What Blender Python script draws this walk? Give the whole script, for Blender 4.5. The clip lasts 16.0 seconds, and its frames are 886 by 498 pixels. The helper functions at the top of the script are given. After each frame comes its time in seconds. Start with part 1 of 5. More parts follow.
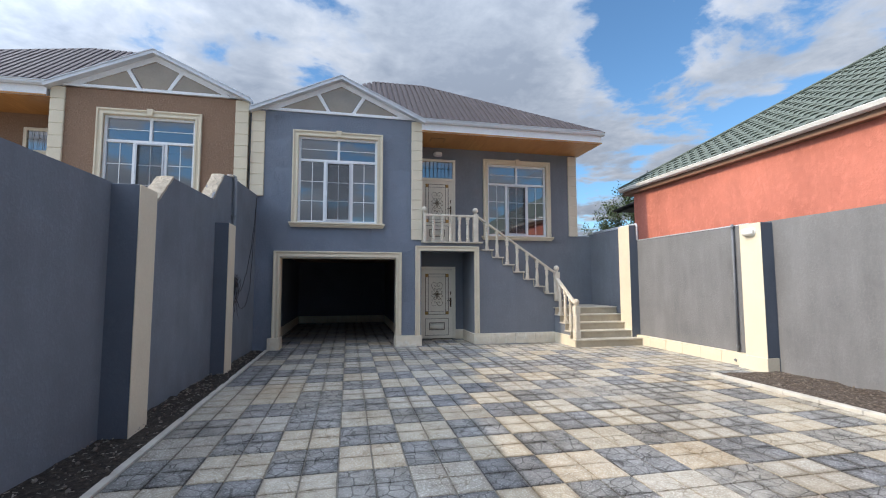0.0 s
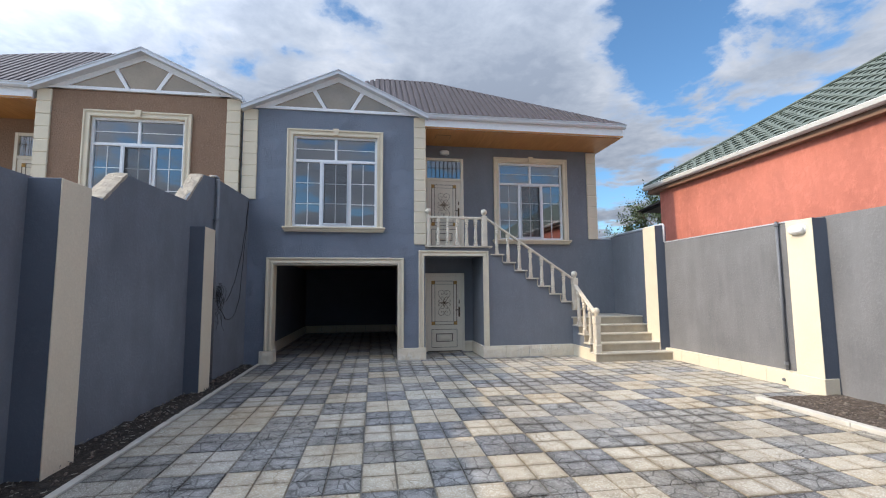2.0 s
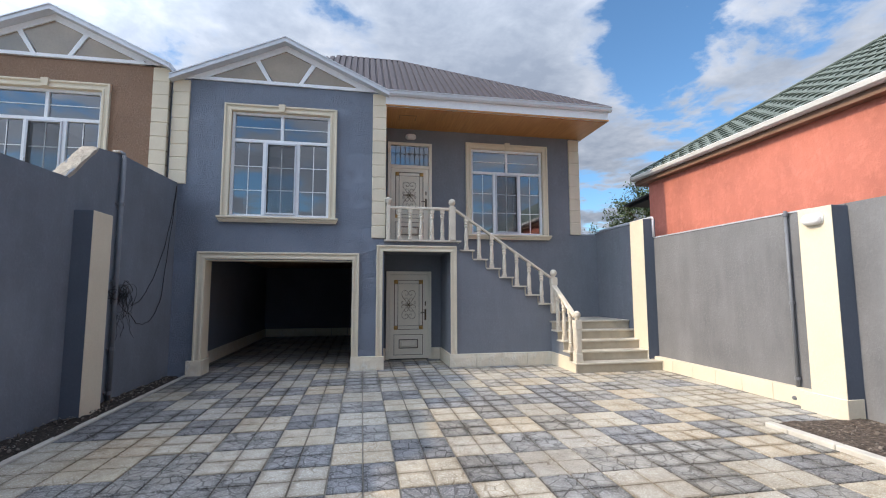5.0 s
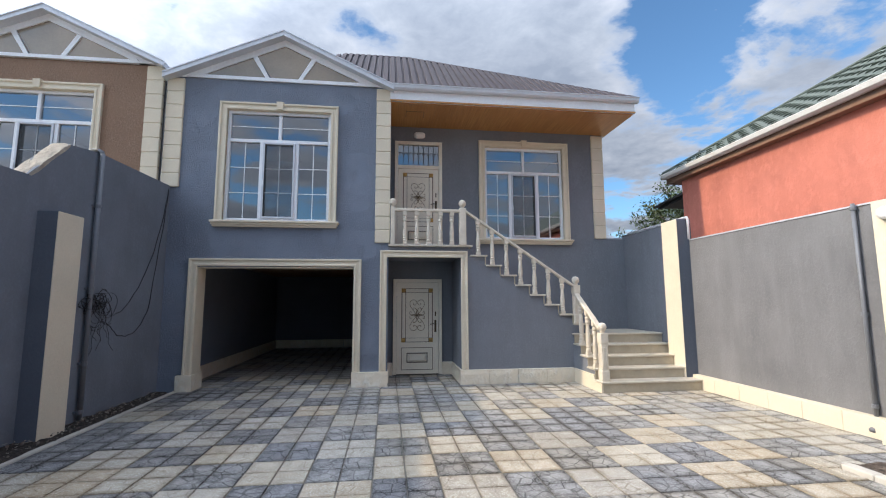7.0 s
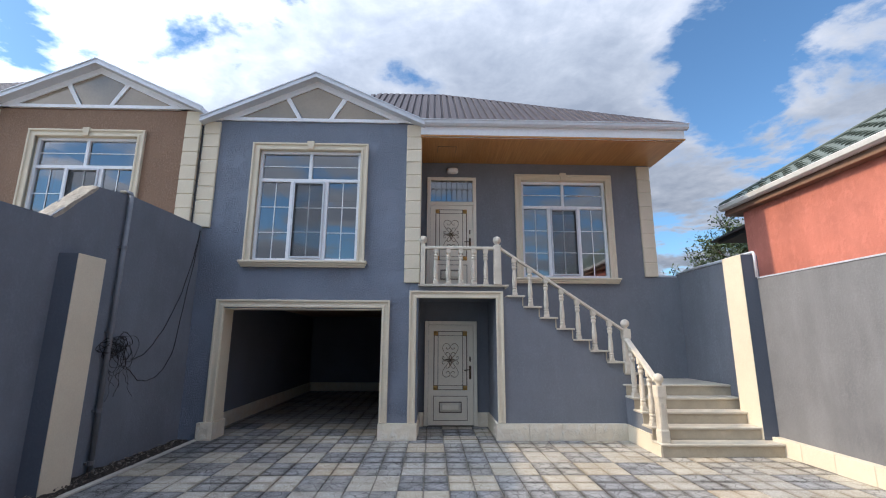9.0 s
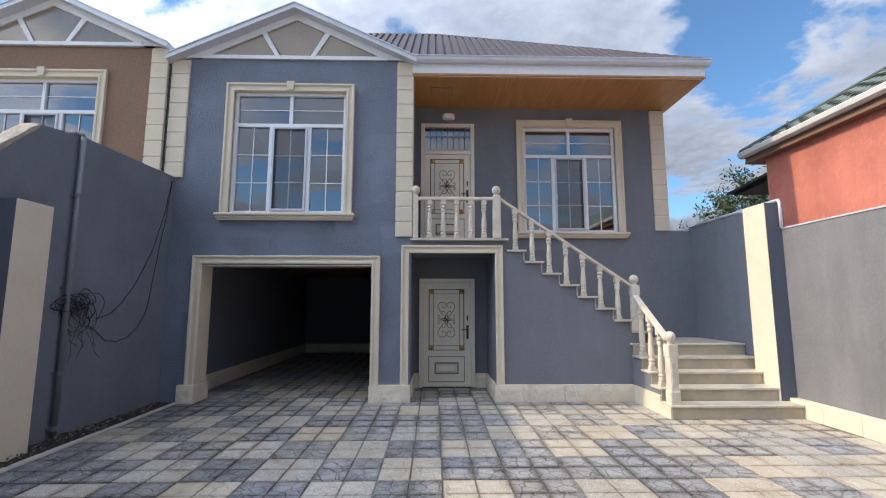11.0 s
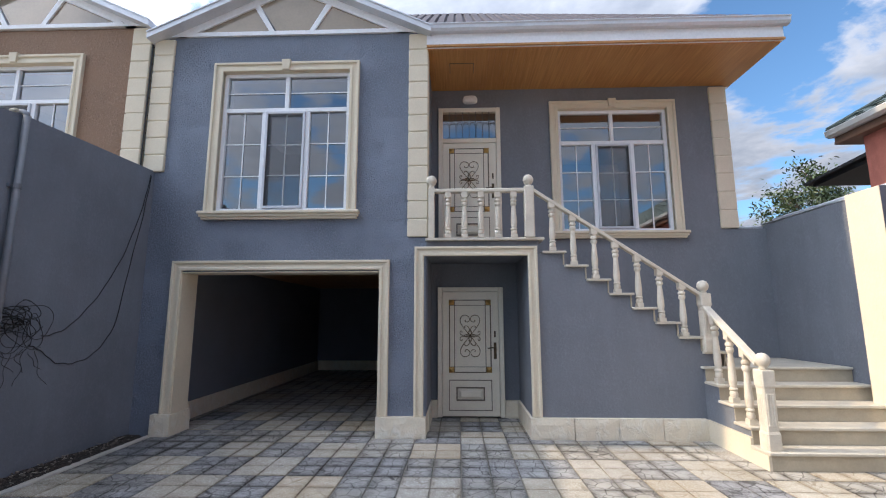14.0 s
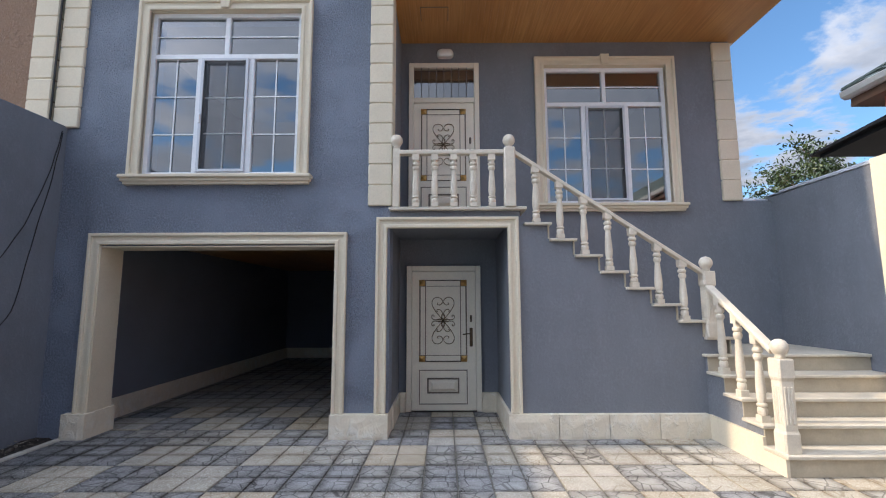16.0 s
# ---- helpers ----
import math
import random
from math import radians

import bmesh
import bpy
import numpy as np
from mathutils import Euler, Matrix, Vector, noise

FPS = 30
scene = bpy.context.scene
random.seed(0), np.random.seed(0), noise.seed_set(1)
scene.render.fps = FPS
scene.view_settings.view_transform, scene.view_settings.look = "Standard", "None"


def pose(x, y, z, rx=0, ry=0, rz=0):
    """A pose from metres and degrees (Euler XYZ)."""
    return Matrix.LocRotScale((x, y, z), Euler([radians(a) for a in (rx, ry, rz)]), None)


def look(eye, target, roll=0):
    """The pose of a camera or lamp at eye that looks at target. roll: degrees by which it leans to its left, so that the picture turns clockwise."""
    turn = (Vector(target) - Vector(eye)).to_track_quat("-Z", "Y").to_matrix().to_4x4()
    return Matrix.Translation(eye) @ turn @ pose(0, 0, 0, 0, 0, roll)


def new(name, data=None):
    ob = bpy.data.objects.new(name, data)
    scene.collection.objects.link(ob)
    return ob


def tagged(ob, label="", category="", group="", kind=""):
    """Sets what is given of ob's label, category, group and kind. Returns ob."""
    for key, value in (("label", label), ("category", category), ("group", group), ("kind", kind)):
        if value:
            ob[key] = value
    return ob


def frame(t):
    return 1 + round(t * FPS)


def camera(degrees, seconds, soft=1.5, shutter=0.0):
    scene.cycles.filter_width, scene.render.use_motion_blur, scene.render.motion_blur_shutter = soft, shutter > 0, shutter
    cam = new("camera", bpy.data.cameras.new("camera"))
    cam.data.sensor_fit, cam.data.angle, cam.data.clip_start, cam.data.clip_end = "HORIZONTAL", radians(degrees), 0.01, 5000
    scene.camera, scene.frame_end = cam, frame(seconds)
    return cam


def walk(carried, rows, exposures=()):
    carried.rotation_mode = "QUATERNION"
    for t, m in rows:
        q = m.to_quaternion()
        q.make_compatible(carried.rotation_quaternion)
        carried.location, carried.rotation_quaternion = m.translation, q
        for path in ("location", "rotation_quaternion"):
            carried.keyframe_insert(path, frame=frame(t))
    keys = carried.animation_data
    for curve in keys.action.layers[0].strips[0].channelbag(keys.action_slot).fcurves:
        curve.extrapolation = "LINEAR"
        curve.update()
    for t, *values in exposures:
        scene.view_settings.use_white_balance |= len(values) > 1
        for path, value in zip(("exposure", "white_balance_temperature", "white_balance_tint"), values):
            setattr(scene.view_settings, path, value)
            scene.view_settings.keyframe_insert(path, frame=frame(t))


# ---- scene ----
cam = camera(90.2, 16.0, soft=1.1)
PATH = [
    (0, (0.465, 0.849, 1.572), (0.881, 2.799, 1.727), -0.1),
    (0.5, (0.6, 1.084, 1.605), (1.013, 3.034, 1.767), -0.1),
    (1, (0.741, 1.254, 1.627), (1.145, 3.205, 1.804), -0.2),
    (1.5, (0.949, 1.441, 1.629), (1.314, 3.397, 1.829), -0.3),
    (2, (1.076, 1.641, 1.59), (1.386, 3.608, 1.777), -0.4),
    (2.5, (1.193, 1.88, 1.599), (1.512, 3.846, 1.787), -0.5),
    (3, (1.379, 2.033, 1.577), (1.704, 3.998, 1.765), -0.8),
    (3.5, (1.594, 2.162, 1.574), (1.911, 4.129, 1.753), -0.9),
    (4, (1.725, 2.362, 1.55), (2.063, 4.326, 1.715), -0.6),
    (4.5, (1.774, 2.595, 1.583), (2.135, 4.554, 1.761), -0.1),
    (7, (2.279, 3.538, 1.564), (2.526, 5.509, 1.799), -0.2),
    (7.5, (2.377, 3.721, 1.566), (2.542, 5.698, 1.821), 0.2),
    (8, (2.475, 3.843, 1.584), (2.541, 5.826, 1.839), 0.6),
    (8.5, (2.518, 3.92, 1.629), (2.547, 5.898, 1.927), 0.4),
    (9, (2.531, 4.035, 1.665), (2.58, 5.993, 2.069), 0.3),
    (9.5, (2.569, 4.186, 1.62), (2.63, 6.151, 1.989), 0.1),
    (12, (2.729, 5.093, 1.565), (2.713, 7.081, 1.781), -0.4),
    (12.5, (2.763, 5.311, 1.56), (2.657, 7.295, 1.79), -0.2),
    (13, (2.765, 5.525, 1.552), (2.607, 7.506, 1.779), -0.1),
    (13.5, (2.706, 5.755, 1.607), (2.58, 7.733, 1.873), -0.1),
    (14, (2.736, 5.96, 1.582), (2.668, 7.936, 1.882), -0.1),
    (14.5, (2.8, 6.197, 1.553), (2.762, 8.176, 1.838), -0.4),
    (15, (2.866, 6.378, 1.545), (2.822, 8.362, 1.792), -0.6),
    (15.5, (2.9, 6.619, 1.547), (2.872, 8.604, 1.79), -0.3),
    (16, (2.945, 6.831, 1.529), (2.938, 8.817, 1.767), -0.2),
]
walk(cam, [(t, look(eye, target, roll)) for t, eye, target, roll in PATH],
     exposures=[(0, 1.23, 6160, 12), (3.5, 1.26, 6180, 13), (8, 1.28, 6170, 13), (9.2, 1.24, 6120, 14), (12.5, 1.38, 6240, 15), (16, 1.47, 6240, 15)])

# ---- light ----
SUN_EL = 33.9
sun = new("sun", bpy.data.lights.new("sun", "SUN"))
sun.data.energy, sun.data.angle, sun.data.color = 1.54, radians(0.9), (1.0, 0.81, 0.54)
sun.matrix_world = look((-30, 12.63, 30 * math.tan(radians(SUN_EL))), (0, 12.0, 0))

world = bpy.data.worlds.new("sky")
scene.world = world
world.use_nodes = True


def node(nt, kind, **inputs):
    n = nt.nodes.new(kind)
    for key, value in inputs.items():
        n.inputs[key.replace("_", " ")].default_value = value
    return n


def math_node(nt, op, a, b=0.0, clamp=False):
    n = nt.nodes.new("ShaderNodeMath")
    n.operation, n.use_clamp = op, clamp
    for i, v in enumerate((a, b)):
        if isinstance(v, (int, float)):
            n.inputs[i].default_value = v
        else:
            nt.links.new(v, n.inputs[i])
    return n.outputs[0]


def ramp(nt, fac, stops):
    n = nt.nodes.new("ShaderNodeValToRGB")
    els = n.color_ramp.elements
    while len(els) < len(stops):
        els.new(0.5)
    for e, (p, c) in zip(els, stops):
        e.position = p
        e.color = (c, c, c, 1) if isinstance(c, (int, float)) else (*c, 1)
    nt.links.new(fac, n.inputs[0])
    return n.outputs[0]


def mix(nt, fac, a, b, mode="MIX"):
    n = nt.nodes.new("ShaderNodeMix")
    n.data_type, n.blend_type = "RGBA", mode
    for i, v in ((0, fac), (6, a), (7, b)):
        if isinstance(v, (int, float)):
            n.inputs[i].default_value = v
        elif isinstance(v, tuple):
            n.inputs[i].default_value = (*v, 1)
        else:
            nt.links.new(v, n.inputs[i])
    return n.outputs[2]


nt = world.node_tree
nt.nodes.clear()
sky = nt.nodes.new("ShaderNodeTexSky")
sky.sky_type, sky.sun_disc = "NISHITA", False
sky.sun_elevation, sky.sun_rotation = radians(SUN_EL), radians(270)
sky.air_density, sky.dust_density, sky.ozone_density = 1.0, 0.6, 2.0
tc = nt.nodes.new("ShaderNodeTexCoord")
sep = nt.nodes.new("ShaderNodeSeparateXYZ")
nt.links.new(tc.outputs["Generated"], sep.inputs[0])
up = math_node(nt, "ADD", math_node(nt, "MAXIMUM", sep.outputs[2], 0.0), 0.12)
com = nt.nodes.new("ShaderNodeCombineXYZ")
nt.links.new(math_node(nt, "DIVIDE", sep.outputs[0], up), com.inputs[0])
nt.links.new(math_node(nt, "DIVIDE", sep.outputs[1], up), com.inputs[1])
com.inputs[2].default_value = 8.3
cl1 = node(nt, "ShaderNodeTexNoise", Scale=2.1, Detail=13.0, Roughness=0.57, Distortion=0.15)
nt.links.new(com.outputs[0], cl1.inputs["Vector"])
cl2 = node(nt, "ShaderNodeTexNoise", Scale=4.2, Detail=9.0, Roughness=0.58, Distortion=0.3)
nt.links.new(com.outputs[0], cl2.inputs["Vector"])


def bank(direction, degrees, amount):
    """A cloud bank (amount above 0) or a clear gap (below 0) round a direction of the sky."""
    d = nt.nodes.new("ShaderNodeVectorMath")
    d.operation = "DOT_PRODUCT"
    nt.links.new(tc.outputs["Generated"], d.inputs[0])
    d.inputs[1].default_value = Vector(direction).normalized()
    m = nt.nodes.new("ShaderNodeMapRange")
    m.interpolation_type = "SMOOTHSTEP"
    nt.links.new(d.outputs["Value"], m.inputs["Value"])
    m.inputs["From Min"].default_value, m.inputs["From Max"].default_value = math.cos(radians(degrees)), 1.0
    m.inputs["To Min"].default_value, m.inputs["To Max"].default_value = 0.0, amount
    return m.outputs[0]


mass = math_node(nt, "ADD", math_node(nt, "MULTIPLY", cl1.outputs[0], 1.5), -0.225)
for direction, degrees, amount in (
        ((-0.34, 0.83, 0.45), 24, 0.18), ((0.20, 0.85, 0.46), 18, 0.18), ((0.38, 0.80, 0.44), 11, 0.12),
        ((0.63, 0.70, 0.34), 10, 0.09), ((0.72, 0.58, 0.41), 9, 0.06), ((0.55, 0.82, 0.24), 9, -0.04),
        ((-0.065, 0.875, 0.485), 8, -0.14), ((0.53, 0.72, 0.46), 12, -0.13), ((0.77, 0.60, 0.22), 11, -0.14),
        ((-0.50, 0.76, 0.42), 6, -0.10), ((0.66, 0.52, 0.54), 12, -0.14)):
    mass = math_node(nt, "ADD", mass, bank(direction, degrees, amount))
cover = ramp(nt, mass, [(0.44, 0.0), (0.48, 0.28), (0.525, 0.78), (0.59, 1.0)])
depth_of = math_node(nt, "MULTIPLY", math_node(nt, "SUBTRACT", mass, 0.5), -0.75)
shade = ramp(nt, math_node(nt, "ADD", depth_of, math_node(nt, "MULTIPLY", cl2.outputs[0], 0.7)), [(0.08, (1.60, 1.86, 2.24)), (0.25, (2.22, 2.48, 2.82)), (0.42, (3.1, 3.28, 3.52))])
# a cloudy sky is some three times as bright overhead as at the horizon
height = math_node(nt, "MAXIMUM", sep.outputs[2], 0.0)
rise = math_node(nt, "ADD", math_node(nt, "ADD", math_node(nt, "MULTIPLY", height, 0.40), 0.47), math_node(nt, "MULTIPLY", math_node(nt, "POWER", height, 3.0), 1.2))
blue = mix(nt, 1.0, sky.outputs[0], (0.46, 0.60, 0.64), "MULTIPLY")
# clouds scatter more light forward, so they are brighter towards the sun
dot = nt.nodes.new("ShaderNodeVectorMath")
dot.operation = "DOT_PRODUCT"
nt.links.new(tc.outputs["Generated"], dot.inputs[0])
dot.inputs[1].default_value = (-math.cos(radians(SUN_EL)), 0.02, math.sin(radians(SUN_EL)))
glow = math_node(nt, "ADD", math_node(nt, "MULTIPLY", math_node(nt, "POWER", math_node(nt, "MAXIMUM", dot.outputs["Value"], 0.0), 5.0), 7.0), 1.0)
tint = nt.nodes.new("ShaderNodeCombineXYZ")
for k in range(3):
    nt.links.new(math_node(nt, "MULTIPLY", glow, rise), tint.inputs[k])
shade = mix(nt, 1.0, shade, tint.outputs[0], "MULTIPLY")
bg = node(nt, "ShaderNodeBackground", Strength=0.13)
nt.links.new(mix(nt, cover, blue, shade), bg.inputs[0])
out = nt.nodes.new("ShaderNodeOutputWorld")
nt.links.new(bg.outputs[0], out.inputs[0])


# ---- materials ----
def material(name):
    m = bpy.data.materials.new(name)
    m.use_nodes = True
    t = m.node_tree
    b = t.nodes["Principled BSDF"]
    pos = t.nodes.new("ShaderNodeNewGeometry").outputs["Position"]
    return m, t, b, pos


def noise_of(t, vec, scale, detail=4.0, rough=0.55, distortion=0.0):
    n = node(t, "ShaderNodeTexNoise", Scale=scale, Detail=detail, Roughness=rough, Distortion=distortion)
    t.links.new(vec, n.inputs["Vector"])
    return n.outputs[0]


def stretched(t, vec, sx, sy, sz):
    n = t.nodes.new("ShaderNodeVectorMath")
    n.operation = "MULTIPLY"
    t.links.new(vec, n.inputs[0])
    n.inputs[1].default_value = (sx, sy, sz)
    return n.outputs[0]


def bump(t, b, height, strength, distance, prior=None):
    n = node(t, "ShaderNodeBump", Strength=strength, Distance=distance)
    t.links.new(height, n.inputs["Height"])
    if prior:
        t.links.new(prior, n.inputs["Normal"])
    t.links.new(n.outputs[0], b.inputs["Normal"])
    return n.outputs[0]


def surface(name, colour, rough=0.85, vary=0.12, patch=1.2, grain=60.0, relief=0.25, depth=0.004, metal=0.0, streak=0.0, spec=0.5, coarse=0.0, coarse_scale=14.0, worm=0.25):
    """Paint, plaster, metal or stone: a colour with broad patches, fine grain, run marks and a small relief."""
    m, t, b, pos = material(name)
    dark = tuple(c * (1 - vary) for c in colour)
    light = tuple(min(1, c * (1 + vary)) for c in colour)
    col = mix(t, ramp(t, noise_of(t, pos, patch, 5.0, 0.6), [(0.3, 0.0), (0.7, 1.0)]), dark, light)
    fine = noise_of(t, pos, grain, 3.0)
    col = mix(t, 0.25, col, ramp(t, fine, [(0.25, tuple(c * 0.75 for c in colour)), (0.75, tuple(min(1, c * 1.2) for c in colour))]))
    if streak:
        run = ramp(t, noise_of(t, stretched(t, pos, 1.3, 1.3, 0.3), 2.0, 5.0, 0.6), [(0.45, 0.0), (0.75, 1.0)])
        col = mix(t, math_node(t, "MULTIPLY", run, streak), col, tuple(min(1, c * 1.5 + 0.02) for c in colour))
    if coarse:
        specks = ramp(t, noise_of(t, stretched(t, pos, 1, 1, 0.75), coarse_scale, 4.0, 0.6, worm), [(0.46, 0.0), (0.54, 0.4), (0.66, 1.0)])
        where = ramp(t, noise_of(t, pos, 3.2, 3.0), [(0.36, 0.25), (0.62, 1.0)])
        h = math_node(t, "MULTIPLY", specks, where)
        # raised specks tinted paler: glints of raking light put into the colour
        col = mix(t, math_node(t, "MULTIPLY", h, 0.75 * coarse), col, tuple(min(0.8, c * 1.45 + 0.03) for c in colour))
    t.links.new(col, b.inputs["Base Color"])
    b.inputs["Roughness"].default_value = rough
    b.inputs["Metallic"].default_value = metal
    b.inputs["Specular IOR Level"].default_value = spec
    prior = None
    if coarse:
        prior = bump(t, b, h, coarse, 0.018)
    bump(t, b, fine, relief, depth, prior)
    return m


STUCCO = surface("grey_blue_stucco", (0.166, 0.178, 0.202), 0.88, 0.12, 1.1, 90, 0.35, 0.003, streak=0.22, coarse=0.30, coarse_scale=34.0)
STUCCO_ROUGH = surface("rough_grey_blue_stucco", (0.184, 0.213, 0.270), 0.7, 0.14, 1.3, 80, 0.6, 0.004, streak=0.08, coarse=1.0, coarse_scale=50.0, worm=0.05)
WALL_WEST = surface("blue_grey_wall_paint", (0.150, 0.168, 0.198), 0.9, 0.2, 0.8, 80, 0.35, 0.003, streak=0.25, coarse=0.22, coarse_scale=30.0)
WALL_GREY = surface("grey_wall_paint", (0.160, 0.160, 0.163), 0.9, 0.24, 0.9, 80, 0.4, 0.003, streak=0.38, coarse=0.22, coarse_scale=30.0)
PIER = surface("dark_blue_grey_paint", (0.098, 0.112, 0.140), 0.9, 0.10, 1.2, 80, 0.3, 0.003, streak=0.1, coarse=0.15, coarse_scale=30.0)
BROWN = surface("brown_stucco", (0.25, 0.155, 0.10), 0.86, 0.14, 1.2, 80, 0.55, 0.004, streak=0.12, coarse=0.8, coarse_scale=42.0)
RED = surface("orange_red_plaster", (0.46, 0.155, 0.108), 0.9, 0.24, 0.9, 50, 0.4, 0.003, streak=0.3, coarse=0.4, coarse_scale=8.0)
CREAM = surface("cream_paint", (0.67, 0.59, 0.45), 0.75, 0.06, 2.0, 60, 0.18, 0.002, coarse=0.12, coarse_scale=25.0)
CREAM_STONE = surface("cream_split_stone", (0.71, 0.63, 0.49), 0.85, 0.10, 4.0, 45, 0.35, 0.003, coarse=0.7, coarse_scale=9.0, worm=0.6)
LIMESTONE = surface("cast_limestone", (0.64, 0.57, 0.46), 0.72, 0.16, 6.0, 80, 0.3, 0.002, coarse=0.18, coarse_scale=40.0)
# risers in a darker, browner tone than the treads
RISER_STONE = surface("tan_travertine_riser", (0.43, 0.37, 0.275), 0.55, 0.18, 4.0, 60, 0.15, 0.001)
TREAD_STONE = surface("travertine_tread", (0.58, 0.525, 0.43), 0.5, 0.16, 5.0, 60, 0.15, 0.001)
TORN = surface("torn_pale_render", (0.38, 0.335, 0.27), 0.95, 0.25, 9.0, 40, 0.6, 0.01, coarse=1.0, coarse_scale=18.0)
PVC = surface("white_pvc", (0.80, 0.81, 0.83), 0.32, 0.03, 3.0, 30, 0.03, 0.001)
GUTTER = surface("pale_grey_metal", (0.60, 0.62, 0.66), 0.42, 0.07, 3.0, 30, 0.06, 0.001, metal=0.25)
ROOF = surface("grey_brown_steel_sheet", (0.072, 0.060, 0.065), 0.6, 0.14, 2.0, 30, 0.05, 0.001, metal=0.1, spec=0.3)
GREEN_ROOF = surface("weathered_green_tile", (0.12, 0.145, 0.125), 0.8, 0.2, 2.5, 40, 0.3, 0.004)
# darker copy of the tile green: paints the shadow line under each course
TILE_EDGE = surface("shade_dark_tile_edge", (0.102, 0.124, 0.107), 0.9, 0.2, 2.5, 40, 0.3, 0.004)
PANEL = surface("tan_glossy_panel", (0.32, 0.265, 0.20), 0.10, 0.14, 2.0, 30, 0.02, 0.001, metal=0.25, spec=1.0)
DOOR = surface("ivory_enamel_steel", (0.78, 0.71, 0.58), 0.38, 0.05, 4.0, 60, 0.06, 0.001)
BRONZE = surface("dark_bronze", (0.11, 0.078, 0.048), 0.42, 0.3, 20.0, 90, 0.1, 0.001, metal=0.8)
SCROLL = surface("worn_gold_bronze", (0.20, 0.145, 0.085), 0.45, 0.3, 20.0, 90, 0.1, 0.001, metal=0.6)
GOLD = surface("antique_gold", (0.50, 0.30, 0.10), 0.38, 0.25, 20.0, 90, 0.15, 0.001, metal=0.75)
GROOVE = surface("brown_patina_line", (0.17, 0.135, 0.10), 0.6, 0.2, 12.0, 60, 0.1, 0.001)
PIPE = surface("grey_plastic_pipe", (0.155, 0.163, 0.18), 0.5, 0.12, 4.0, 40, 0.08, 0.001)
BLACK = surface("black_cable", (0.012, 0.012, 0.013), 0.55, 0.2, 8.0, 60, 0.1, 0.001)
DARK_SHEET = surface("dark_canopy_sheet", (0.022, 0.020, 0.020), 0.7, 0.2, 3.0, 30, 0.1, 0.002)
LAMP_GLASS = surface("opal_white_diffuser", (0.80, 0.80, 0.80), 0.3, 0.02, 6.0, 30, 0.02, 0.001)
KERB = surface("pale_concrete_kerb", (0.52, 0.49, 0.43), 0.85, 0.2, 3.0, 60, 0.3, 0.003)
PLASTER_IN = surface("dull_interior_plaster", (0.22, 0.22, 0.235), 0.9, 0.08, 1.0, 40, 0.1, 0.002)
GARAGE_WALL = surface("dark_grey_garage_paint", (0.145, 0.165, 0.20), 0.9, 0.12, 1.0, 60, 0.3, 0.003)
JOINT = surface("sandy_joint_bed", (0.19, 0.175, 0.15), 0.95, 0.3, 6.0, 60, 0.5, 0.004)
EARTH = surface("pale_open_ground", (0.24, 0.21, 0.17), 0.95, 0.2, 0.5, 20, 0.4, 0.01)
BARK = surface("grey_brown_bark", (0.12, 0.09, 0.065), 0.9, 0.3, 8.0, 40, 0.6, 0.006)


def soil_material(name, k):
    """Crumbly soil; k: its tone, lowered to paint shade on the west strip."""
    m, t, b, pos = material(name)
    n = noise_of(t, pos, 22.0, 8.0, 0.7)
    col = ramp(t, n, [(0.36, (0.028 * k, 0.02 * k, 0.015 * k)), (0.54, (0.095 * k, 0.070 * k, 0.052 * k)), (0.70, (0.27 * k, 0.21 * k, 0.16 * k))])
    t.links.new(col, b.inputs["Base Color"])
    b.inputs["Roughness"].default_value = 0.95
    bump(t, b, n, 1.0, 0.03)
    return m


PX, PY, OX, OY = 0.588, 0.585, 0.99, 5.95


